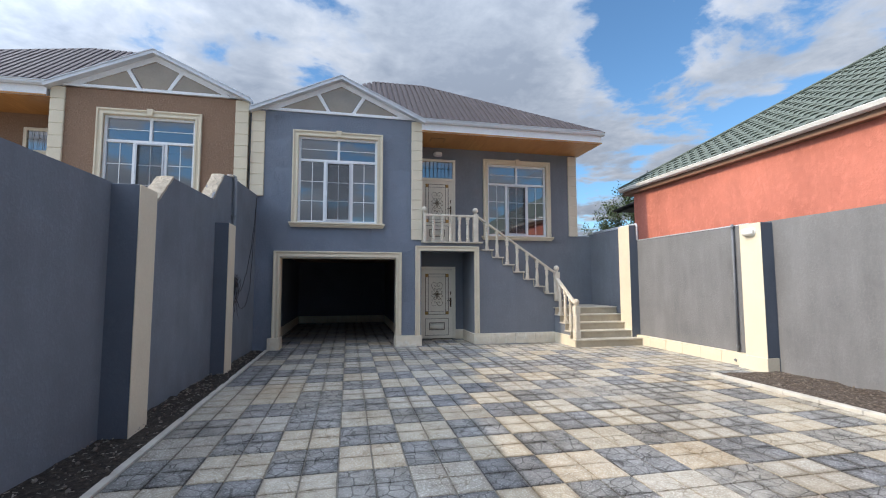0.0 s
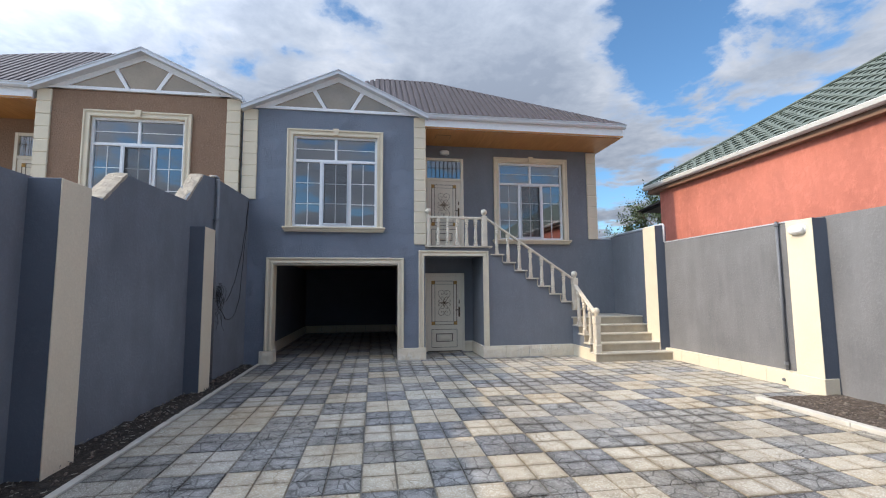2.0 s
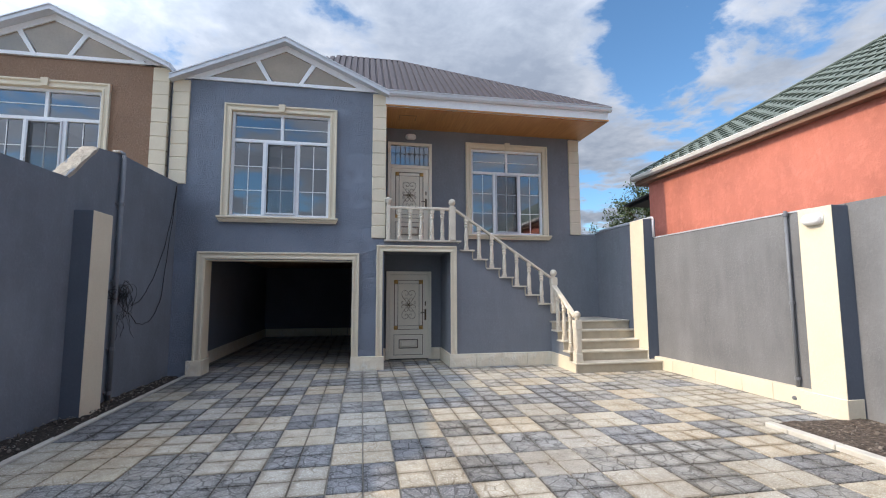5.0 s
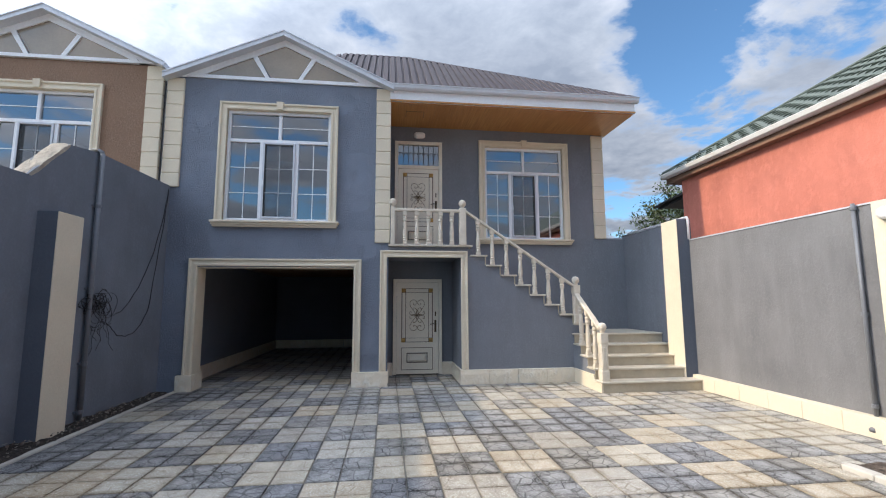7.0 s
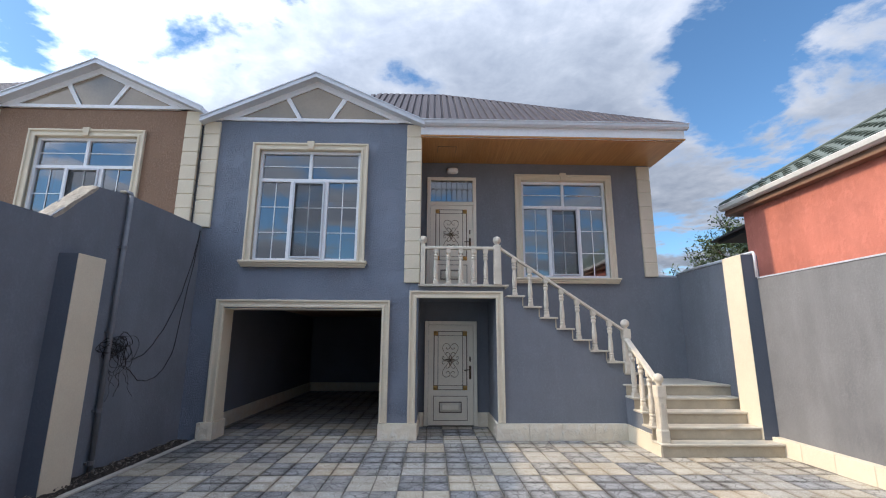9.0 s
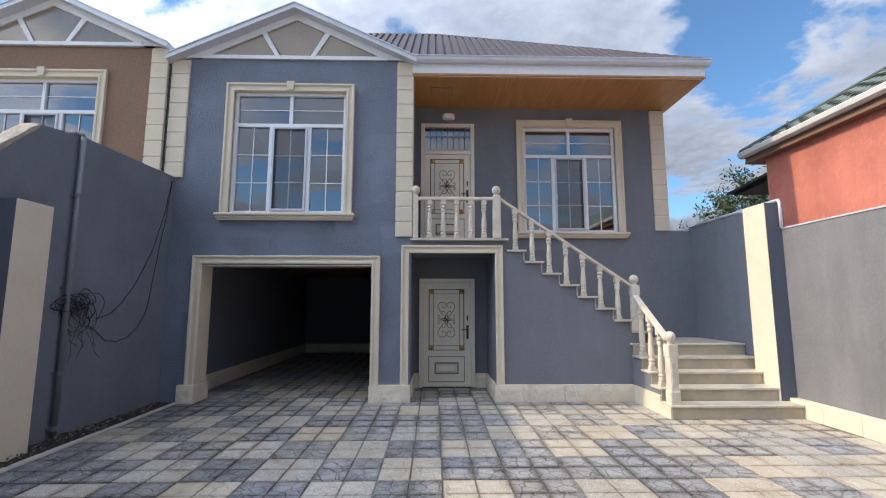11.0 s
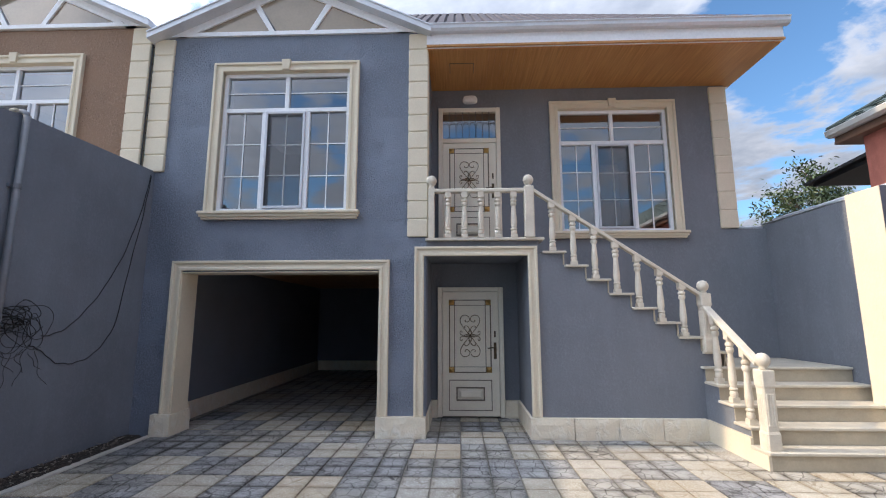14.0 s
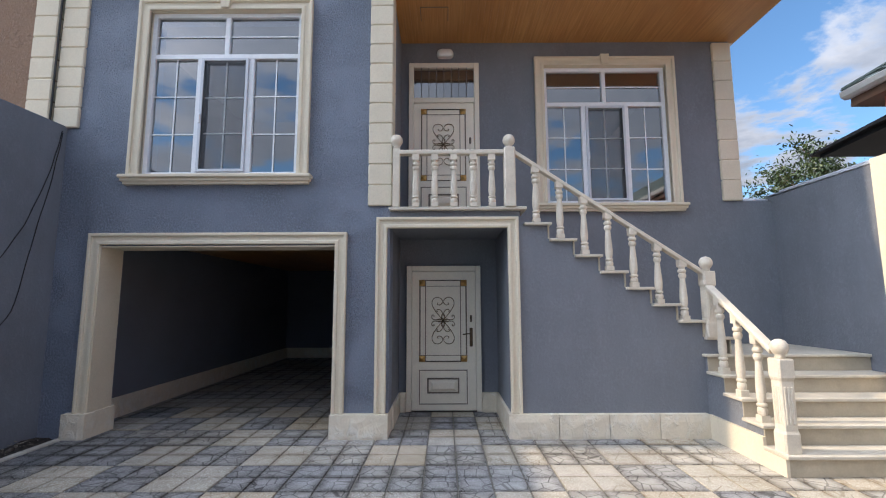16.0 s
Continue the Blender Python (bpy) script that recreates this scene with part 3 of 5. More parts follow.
part("wall", boxes([(-1.92, -1.70, FRONT + 0.32, 19.6, -0.09, 5.8)]), STUCCO, house)
# rear porch wall with door and window
xs = [2.29, 2.45, 3.44, 4.47, 6.35, 7.35]
zs = [2.62, 2.97, 5.133, 5.60]
part("wall", grid_wall(xs, zs, {(1, 0), (1, 1), (3, 1)}, BACK, BACK + 0.28), STUCCO, house)
part("wall", boxes([(7.35, 7.92, BACK, BACK + 0.2, 2.62, 3.0)]), STUCCO, house)
part("wall", boxes([(3.80, 7.92, BACK, BACK + 0.28, -0.09, 2.62)]), STUCCO, house)
part("wall", boxes([(7.10, 7.35, BACK + 0.28, 20.0, 0, 5.6)]), STUCCO, house)
part("wall", boxes([(-1.92, 7.35, 20.0, 20.25, -0.09, 5.8)]), STUCCO, house)
# entrance niche under the balcony
xs = [2.29, 2.45, 3.41, 3.80]
part("wall", grid_wall(xs, [-0.09, 2.0, 2.62], {(1, 0)}, BACK - 0.02, BACK + 0.2), STUCCO, house)
part("wall", prism(bmesh.new(), [(FRONT, -0.09), (BACK - 0.02, -0.09), (BACK - 0.02, 2.44), (FRONT, 2.44)], along_x, 3.70, 3.80), STUCCO, house)
part("balcony_slab", boxes([(2.29, 3.86, FRONT, BACK, 2.44, 2.62)]), STUCCO, house)
part("balcony_edge", boxes([(2.28, 3.93, FRONT - 0.075, BACK, 2.622, 2.66)], 0.006), TREAD_STONE, house, "thin stone slab along the balcony edge")

# garage inside
part("garage_ceiling", boxes([(-1.70, 2.10, FRONT + 0.32, 19.6, 2.42, 2.55)]), WOOD, house, "honey-coloured plank ceiling of the garage")
for r in ((-1.70, -1.50, FRONT + 0.32, 19.4, -0.09, 2.42), (1.95, 2.10, FRONT + 0.32, 19.4, -0.09, 2.42), (-1.70, 2.10, 19.4, 19.6, -0.09, 2.42)):
    part("garage_wall", boxes([r]), GARAGE_WALL, house)
# rooms behind the glass
for x0, x1, y0, y1, z0, z1 in ((-1.65, 2.05, FRONT + 0.33, 16.5, 2.60, 5.62), (2.32, 7.05, BACK + 0.29, 17.5, 2.60, 5.60)):
    part("room", boxes([(x0, x1, y0, y1, z0, z0 + 0.04), (x0, x1, y0, y1, z1, z1 + 0.04), (x0, x1, y1, y1 + 0.05, z0, z1 + 0.04), (x0 - 0.04, x0, y0, y1, z0, z1), (x1, x1 + 0.04, y0, y1, z0, z1)]), PLASTER_IN, house)


def moulding(x0, x1, z0, z1, y, w, depth=0.05):
    """A moulded surround swept up one side, over the head and down the other, mitred at the corners."""
    bm = bmesh.new()
    prof = ((0, -0.2), (0, 0.9), (0.05, 1), (0.22, 1), (0.28, 0.9), (0.30, 0.62), (0.45, 0.55), (0.66, 0.62), (0.70, 0.80), (0.76, 0.86), (0.95, 0.86), (1, 0.75), (1, -0.2))
    rails = []
    for a, d in prof:
        o = a * w
        rails.append([bm.verts.new((x, y - d * depth, z)) for x, z in ((x0 + o, z0), (x0 + o, z1 - o), (x1 - o, z1 - o), (x1 - o, z0))])
    for r0, r1 in zip(rails, rails[1:] + rails[:1]):
        for k in range(3):
            bm.faces.new((r0[k], r0[k + 1], r1[k + 1], r1[k]))
    bm.faces.new([r[0] for r in rails]), bm.faces.new([r[3] for r in rails])
    return bm


part("garage_surround", moulding(-1.31, 1.78, 0.27, 2.36, FRONT, 0.14, 0.06), CREAM, house, "cream moulded surround of the garage opening")
for r in ((-1.172, -1.155, FRONT - 0.03, FRONT + 0.34, 0.0, 2.2), (1.64, 1.652, FRONT - 0.03, FRONT + 0.34, 0.0, 2.2), (-1.155, 1.64, FRONT - 0.03, FRONT + 0.34, 2.19, 2.204)):
    part("garage_reveal", boxes([r]), CREAM, house)
part("entrance_surround", moulding(2.13, 3.83, 0.27, 2.54, FRONT, 0.13, 0.06), CREAM, house, "cream moulded surround of the entrance niche")


def plinth_stone(x0, x1, y0, y1, z1, seed):
    bm = bmesh.new()
    box(bm, x0 + 0.004, x1 - 0.004, y0, y1, -0.05, z1)
    bmesh.ops.subdivide_edges(bm, edges=bm.edges[:], cuts=3, use_grid_fill=True)
    for v in bm.verts:
        inner = x0 + 0.02 < v.co.x < x1 - 0.02 and 0.0 < v.co.z < z1 - 0.01
        innery = y0 + 0.02 < v.co.y < y1 - 0.02 and 0.0 < v.co.z < z1 - 0.01
        d = 0.012 + 0.012 * noise.noise((v.co.x * 9 + seed, v.co.y * 9, v.co.z * 9))
        if inner and v.co.y < y0 + 0.001:
            v.co.y -= d
        if innery and v.co.x < x0 + 0.003:
            v.co.x -= d
        if innery and v.co.x > x1 - 0.003:
            v.co.x += d
    return bm


plinth = [(-1.40, -1.12, 11.985, 12.45, 0.28), (1.63, 2.30, 11.985, 12.40, 0.265)]
plinth += [(3.66 + i * 0.566, 3.66 + (i + 1) * 0.566, 11.985, 12.12, 0.265) for i in range(4)]
plinth += [(3.66, 3.71, 12.12 + i * 0.56, 12.12 + (i + 1) * 0.56, 0.265) for i in range(2)]
plinth += [(2.27, 2.32, 12.40, 13.24, 0.265), (2.29, 2.40, 13.20, 13.27, 0.265), (3.46, 3.70, 13.20, 13.27, 0.265)]
for i, (x0, x1, y0, y1, z1) in enumerate(plinth):
    part("plinth_stone", plinth_stone(x0, x1, y0, y1, z1, i * 7.3), CREAM_STONE, house)


for i in range(12):
    y0 = FRONT + 0.34 + i * 0.585
    for x0, x1 in ((-1.50, -1.465), (1.915, 1.95)):
        part("garage_skirting", plinth_stone(x0, x1, y0, y0 + 0.585, 0.27, i * 3.1 + x0), CREAM_STONE, house, "cream stone skirting inside the garage")
for i in range(6):
    part("garage_skirting", plinth_stone(-1.46 + i * 0.562, -0.898 + i * 0.562, 19.365, 19.4, 0.27, i * 5.7), CREAM_STONE, house, "cream stone skirting inside the garage")


def quoin(x0, x1, y0, y1, z0, z1, count, parent):
    """A corner strip of cushion blocks with open joints."""
    h = (z1 - z0) / count
    core = part("quoin", boxes([(x0 + 0.02, x1 - 0.012, y0 + 0.012, y1, z0 + 0.004, z1)]), CREAM, parent, "cream cushion-block corner strip")
    first = None
    for i in range(count):
        if first is None:
            first = part("quoin_block", boxes([(x0, x1, y0, y1 - 0.004, z0 + 0.004, z0 + h - 0.004)], 0.012), CREAM, core)
        else:
            again(first, Matrix.Translation((0, 0, h * i)), core)


quoin(-1.90, -1.585, 12.045, 12.20, 3.68, 5.80, 8, house)
quoin(2.02, 2.31, 12.045, 12.36, 2.68, 5.80, 12, house)
quoin(7.08, 7.37, 13.245, 13.60, 3.0, 5.50, 8, house)


# ---- gables and roofs ----
def gable(cx, half, z0, rise, parent, dark):
    """Pediment: glossy panels between white battens under a metal-capped verge."""
    zb, zt = z0, z0 + rise
    part("gable_wall", prism(bmesh.new(), [(cx - half + 0.05, zb - 0.03), (cx + half - 0.05, zb - 0.03), (cx, zt - 0.08)], along_y, FRONT + 0.03, FRONT + 0.2), dark, parent)
    sl = rise / half

    def z_at(x, drop):
        return zt - drop - abs(x - cx) * sl

    bl, bh = 0.21, 0.065
    xi = half - (bl + bh) / sl
    x2 = 0.30
    # three panels
    for pts in ([(cx - xi, zb + bh), (cx - x2, zb + bh), (cx - 0.54, z_at(cx - 0.54, bl))],
                [(cx - x2 + 0.06, zb + bh), (cx + x2 - 0.06, zb + bh), (cx + 0.52, z_at(cx + 0.52, bl)), (cx, zt - bl), (cx - 0.52, z_at(cx - 0.52, bl))],
                [(cx + x2, zb + bh), (cx + xi, zb + bh), (cx + 0.54, z_at(cx + 0.54, bl))]):
        part("gable_panel", prism(bmesh.new(), pts, along_y, FRONT - 0.005, FRONT + 0.03), PANEL, parent, "tan glossy panel in the gable")
    bm = bmesh.new()
    prism(bm, [(cx - half + 0.28, zb), (cx + half - 0.28, zb), (cx + half - 0.36, zb + bh), (cx - half + 0.36, zb + bh)], along_y, FRONT - 0.035, FRONT + 0.03)
    for sgn in (-1, 1):
        prism(bm, [(cx + sgn * 0.27, zb + bh), (cx + sgn * 0.35, zb + bh), (cx + sgn * 0.60, z_at(cx + sgn * 0.60, bl)), (cx + sgn * 0.52, z_at(cx + sgn * 0.52, bl))], along_y, FRONT - 0.03, FRONT + 0.03)
        prism(bm, [(cx, zt - bl), (cx + sgn * half * (rise - bl) / rise, zb), (cx + sgn * half * (rise - 0.05) / rise, zb), (cx, zt - 0.05)], along_y, FRONT - 0.032 - 0.002 * sgn, FRONT + 0.03)
    part("gable_frame", bm, PVC, parent, "white battens framing the gable panels")
    for sgn in (-1, 1):
        bm = bmesh.new()
        a, b = (cx, zt), (cx + sgn * (half + 0.06), zb - 0.06 * sl)
        prism(bm, [(a[0], a[1] - 0.085), (b[0], b[1] - 0.085), b, a], along_y, FRONT - 0.2, FRONT + 0.03)
        prism(bm, [(a[0], a[1] + 0.001), (b[0], b[1] + 0.001), (b[0], b[1] + 0.022), (a[0], a[1] + 0.022)], along_y, FRONT - 0.215, FRONT + 2.2)
        part("verge_board", bm, GUTTER, parent, "pale metal verge capping")
        for k in range(9):
            f = (k + 0.5) / 9
            px, pz = a[0] + (b[0] - a[0]) * f, a[1] + (b[1] - a[1]) * f + 0.022
            part("screw", boxes([(px - 0.012, px + 0.012, FRONT - 0.19, FRONT - 0.165, pz - 0.004, pz + 0.012)]), GUTTER, parent)


def ribbed_slope(x0, x1, eave_y, eave_z, slope, top_y, low_y, pitch=0.15, rib=0.048):
    """Trapezoid steel sheet rising from the eave, cut along the hip."""
    bm = bmesh.new()
    cols = []
    x = x0
    while x < x1:
        for dx, h in ((0.0, 0.0), (0.028, 0.0), (0.042, rib), (0.134, rib)):
            if x + dx <= x1:
                cols.append((x + dx, h))
        x += pitch
    cols.append((x1, 0.0))
    prev = None
    for x, h in cols:
        by = low_y(x)
        ty = max(top_y(x), by + 0.01)
        row = []
        for y in (by, ty):
            z = eave_z + (y - eave_y) * slope + h
            row.append((bm.verts.new((x, y, z)), bm.verts.new((x, y, z - 0.012))))
        if prev:
            (a, b), (c, d) = prev, row
            bm.faces.new((a[0], c[0], d[0], b[0])), bm.faces.new((b[1], d[1], c[1], a[1]))
            bm.faces.new((a[1], c[1], c[0], a[0])), bm.faces.new((b[0], d[0], d[1], b[1]))
        prev = row
    return bm


def hip_roof(parent, apex_x, end_x, eave_x, dz, sgn, gable_x):
    """Ribbed front slope, plain side and back slopes, ridge and hip caps."""
    ez, ey, ay = 5.86 + dz, 11.97, 14.47
    slope = (7.88 + dz - ez) / (ay - ey)
    lo, hi = min(end_x, eave_x), max(end_x, eave_x)

    ridge_x = apex_x - sgn * 1.55

    def top_y(x):
        f = (x - apex_x) / (eave_x - apex_x)
        g = (ridge_x - x) / (ridge_x - end_x)
        return ay - (ay - ey) * max(f, g, 0.0)

    def valley(x):
        return max(ey, ey + (6.79 - abs(x - gable_x) * 0.955 / 2.08 - 5.86) / slope - 0.04)

    part("roof", ribbed_slope(lo, hi, ey, ez, slope, top_y, valley), ROOF, parent, "grey-brown ribbed steel roof sheets")
    bm = bmesh.new()
    A, E, B, C = (apex_x, ay, 7.88 + dz), (eave_x, ey, ez), (eave_x, 20.6, ez), (apex_x, 18.2, 7.88 + dz)
    D, F = (ridge_x, ay, 7.87 + dz), (end_x, 20.6, ez)
    G = (end_x, ey, ez)
    for f in ((A, E, B, C), (A, C, D), (C, B, F), (D, C, F), (D, F, G)):
        bm.faces.new([bm.verts.new(p) for p in f])
    part("roof_back", bm, ROOF, parent)
    part("ridge_cap", tube([D, A], 0.035, 6), ROOF, parent)
    part("hip_cap", tube([A, E], 0.035, 6), ROOF, parent)


def eaves(parent, x0, x1, dz, soffit_back, inner0, inner1):
    """Fascia, gutter and plank soffit of a porch."""
    part("fascia", boxes([(x0, x1 - 0.06, 12.02, 12.06, 5.55 + dz, 5.80 + dz), (x1 - 0.10, x1 - 0.06, 12.06, soffit_back + 0.3, 5.55 + dz, 5.80 + dz)]), PVC, parent, "white fascia board")
    prof = [(12.02, 5.76), (11.95, 5.765), (11.925, 5.80), (11.92, 5.845), (11.905, 5.86), (11.905, 5.872), (11.93, 5.872), (11.94, 5.80), (11.96, 5.785), (12.02, 5.78)]
    part("gutter", prism(bmesh.new(), [(y, z + dz) for y, z in prof], along_x, x0, x1), GUTTER, parent, "pale grey metal gutter")
    part("gutter_lip", boxes([(x0, x1 - 0.06, 11.99, 12.02, 5.545 + dz, 5.575 + dz)]), WOOD, parent)
    sof = part("soffit", boxes([(inner0, inner1, 12.06, soffit_back, 5.538 + dz, 5.565 + dz)]), WOOD, parent, "honey-coloured wooden plank soffit")
    w = (inner1 - inner0) / round((inner1 - inner0) / 0.095)
    plank = part("plank", boxes([(inner0 + 0.0008, inner0 + w - 0.0008, 12.06, soffit_back, 5.53 + dz, 5.537 + dz)]), WOOD, sof)
    for k in range(1, round((inner1 - inner0) / w)):
        again(plank, Matrix.Translation((w * k, 0, 0)), sof)
    return sof


gable(0.22, 2.08, 5.835, 0.955, house, STUCCO_ROUGH)
hip_roof(house, 2.74, -1.8, 7.58, 0.0, 1, 0.22)
eaves(house, 2.29, 7.56, 0.0, BACK + 0.05, 2.29, 7.47)
part("soffit_hatch", boxes([(2.62, 2.63, 12.42, 12.72, 5.522, 5.53), (3.0, 3.01, 12.42, 12.72, 5.522, 5.53), (2.62, 3.01, 12.42, 12.43, 5.522, 5.53)]), GROOVE, house)


# ---- windows ----
def window(name, x, z, y, half, label):
    """White three-light window with fanlights, cream moulded surround, keystone and sill. x: centre, z: sill top."""
    w = thing(name, (x, y, z - 0.1), label, "window", "structure")
    o = half - 0.142
    part("surround", moulding(x - half, x + half, z, z + 2.31, y, 0.142, 0.055), CREAM, w, "cream moulded surround")
    part("keystone", prism(bmesh.new(), [(x - 0.065, z + 2.335), (x + 0.065, z + 2.335), (x + 0.052, z + 2.18), (x - 0.052, z + 2.18)], along_y, y - 0.078, y), CREAM, w)
    bm = boxes([(x - half - 0.055, x + half + 0.055, y - 0.12, y + 0.08, z - 0.045, z)], 0.01)
    box(bm, x - half - 0.035, x + half + 0.035, y - 0.09, y + 0.02, z - 0.08, z - 0.045)
    box(bm, x - half - 0.015, x + half + 0.015, y - 0.065, y + 0.02, z - 0.115, z - 0.08)
    part("sill", bm, CREAM, w, "cream moulded sill")
    part("reveal", boxes([(x - o - 0.015, x - o, y - 0.01, y + 0.10, z, z + 2.178), (x + o, x + o + 0.015, y - 0.01, y + 0.10, z, z + 2.178), (x - o, x + o, y - 0.01, y + 0.10, z + 2.163, z + 2.178)]), CREAM, w)
    f0, f1 = y + 0.035, y + 0.10
    x0, x1, z0, z1 = x - o, x + o, z + 0.004, z + 2.163
    t = 0.055
    zt = z + 1.575
    m1, m2 = x - 0.33, x + 0.33
    part("window_frame", boxes([(x0, x0 + t, f0, f1, z0, z1), (x1 - t, x1, f0, f1, z0, z1), (x0 + t, x1 - t, f0, f1, z1 - t, z1), (x0 + t, x1 - t, f0, f1, z0, z0 + t)], 0.004), PVC, w, "white plastic frame")
    part("transom", boxes([(x0 + t, x1 - t, f0 + 0.002, f1, zt - 0.032, zt + 0.032)], 0.004), PVC, w)
    for a in (m1, m2):
        part("mullion", boxes([(a - 0.032, a + 0.032, f0 + 0.002, f1, z0 + t, zt - 0.032)], 0.004), PVC, w)
    part("mullion", boxes([(x - 0.03, x + 0.03, f0 + 0.002, f1, zt + 0.032, z1 - t)], 0.004), PVC, w)
    s0, s1, sz0, sz1 = m1 + 0.032, m2 - 0.032, z0 + t, zt - 0.032
    st = 0.036
    sash = part("sash", boxes([(s0, s0 + st, f0 - 0.025, f1 - 0.01, sz0, sz1), (s1 - st, s1, f0 - 0.025, f1 - 0.01, sz0, sz1), (s0 + st, s1 - st, f0 - 0.025, f1 - 0.01, sz1 - st, sz1), (s0 + st, s1 - st, f0 - 0.025, f1 - 0.01, sz0, sz0 + st)], 0.004), SASH, w, "grey opening sash with an insect screen")
    part("seal", boxes([(s0 + st - 0.001, s0 + st + 0.008, f0 - 0.015, f1 - 0.02, sz0 + st, sz1 - st), (s1 - st - 0.008, s1 - st + 0.001, f0 - 0.015, f1 - 0.02, sz0 + st, sz1 - st)]), BLACK, sash)
    part("insect_screen", boxes([(s0 + st, s1 - st, f0 - 0.012, f0 - 0.010, sz0 + st, sz1 - st)]), NET, sash, "fine dark insect screen")
    part("handle", boxes([(s0 + 0.012, s0 + 0.03, f0 - 0.055, f0 - 0.025, sz0 + 0.62, sz0 + 0.74)], 0.004), PVC, sash)
    yp = f0 + 0.03
    bays = [(x0 + t, m1 - 0.032, sz0, sz1, 2, 3), (s0 + st, s1 - st, sz0 + st, sz1 - st, 2, 3), (m2 + 0.032, x1 - t, sz0, sz1, 2, 3), (x0 + t, x - 0.03, zt + 0.032, z1 - t, 1, 2), (x + 0.03, x1 - t, zt + 0.032, z1 - t, 1, 2)]
    for a, b, c, d, nx, nz in bays:
        p = part("pane", sheet(a, b, yp + 0.014, c, d), GLASS, w)
        p.visible_shadow = False
        rows = [(a + (b - a) * k / nx - 0.008, a + (b - a) * k / nx + 0.008, yp, yp + 0.009, c, d) for k in range(1, nx)]
        rows += [(a, b, yp + 0.001, yp + 0.008, c + (d - c) * k / nz - 0.008, c + (d - c) * k / nz + 0.008) for k in range(1, nz)]
        for r in rows:
            part("glazing_bar", boxes([r]), PVC, w)
    return w


window("window_1", 0.175, 3.07, FRONT, 1.107, "white three-light window with cream surround on grey stucco")
window("window_2", 5.41, 2.965, BACK, 1.075, "white three-light window with cream surround on the porch")


# ---- doors ----
def door(name, x0, x1, z0, z1, y, fan, label):
    """Ivory steel door with bronze scrollwork; fan: height of the barred light above, or 0."""
    d = thing(name, ((x0 + x1) / 2, y, z0), label, "door", "structure")
    w = x1 - x0
    zt = z1 - (fan + 0.08 if fan else 0)
    fr = [(x0, x0 + 0.075, y - 0.045, y + 0.06, z0, z1), (x1 - 0.075, x1, y - 0.045, y + 0.06, z0, z1), (x0 + 0.075, x1 - 0.075, y - 0.045, y + 0.06, z1 - 0.075, z1)]
    if fan:
        fr.append((x0 + 0.075, x1 - 0.075, y - 0.045, y + 0.06, zt - 0.10, zt - 0.02))
    part("door_frame", boxes(fr, 0.006), DOOR, d, "ivory steel door frame")
    lt = zt - 0.075 if not fan else zt - 0.10
    lx0, lx1 = x0 + 0.078, x1 - 0.078
    leaf = part("door_leaf", boxes([(lx0, lx1, y - 0.028, y + 0.03, z0 + 0.015, lt - 0.004)], 0.005), DOOR, d, "ivory enamelled steel leaf with brown lines")
    yf = y - 0.028
    cx = (lx0 + lx1) / 2 - 0.01
    px0, px1 = cx - 0.34, cx + 0.34
    zb, zu = z0 + 0.68, z0 + 1.83
    if fan:
        zu = lt - 0.10
        zb = z0 + 0.66

    def lines(rects, wd=0.012, dp=0.006):
        bm = bmesh.new()
        for a, b, c, e in rects:
            box(bm, a, b, yf - dp, yf + 0.002, c, c + wd)
            box(bm, a, b, yf - dp, yf + 0.002, e - wd, e)
            box(bm, a, a + wd, yf - dp, yf + 0.002, c + wd, e - wd)
            box(bm, b - wd, b, yf - dp, yf + 0.002, c + wd, e - wd)
        return bm

    part("panel_line", lines([(px0, px1, zb, zu), (px0 + 0.085, px1 - 0.085, zb + 0.0, zu)]), GROOVE, leaf)
    part("panel_line", lines([(px0 + 0.012, px1 - 0.012, zb + 0.085, zu - 0.085)], 0.008), GROOVE, leaf)
    part("panel_line", lines([(px0, px1, z0 + 0.10, z0 + 0.57)]), GROOVE, leaf)
    for a, c in ((px0, zb), (px1 - 0.085, zb), (px0, zu - 0.085), (px1 - 0.085, zu - 0.085)):
        bm = bmesh.new()
        base = [bm.verts.new((a + u, yf - 0.008, c + v)) for u, v in ((0, 0), (0.085, 0), (0.085, 0.085), (0, 0.085))]
        tip = bm.verts.new((a + 0.0425, yf - 0.03, c + 0.0425))
        for k in range(4):
            bm.faces.new((base[k], base[(k + 1) % 4], tip))
        bm.faces.new(base[::-1])
        part("corner_stud", bm, GOLD, leaf, "gold pyramid stud")
    # raised lower panel
    bm = bmesh.new()
    a, b, c, e = cx - 0.225, cx + 0.225, z0 + 0.25, z0 + 0.46
    o = [bm.verts.new((u, yf - 0.004, v)) for u, v in ((a + 0.03, c + 0.03), (b - 0.03, c + 0.03), (b - 0.03, e - 0.03), (a + 0.03, e - 0.03))]
    i4 = [bm.verts.new((u, yf - 0.03, v)) for u, v in ((a + 0.07, c + 0.065), (b - 0.07, c + 0.065), (b - 0.07, e - 0.065), (a + 0.07, e - 0.065))]
    bm.faces.new(i4)
    for k in range(4):
        bm.faces.new((o[k], o[(k + 1) % 4], i4[(k + 1) % 4], i4[k]))
    part("raised_panel", bm, DOOR, leaf)
    part("panel_line", lines([(a, b, c, e)], 0.02, 0.014), GROOVE, leaf)
    # scrollwork
    cz = (zb + zu) / 2
    hh = (zu - zb) / 1.15
    paths = []
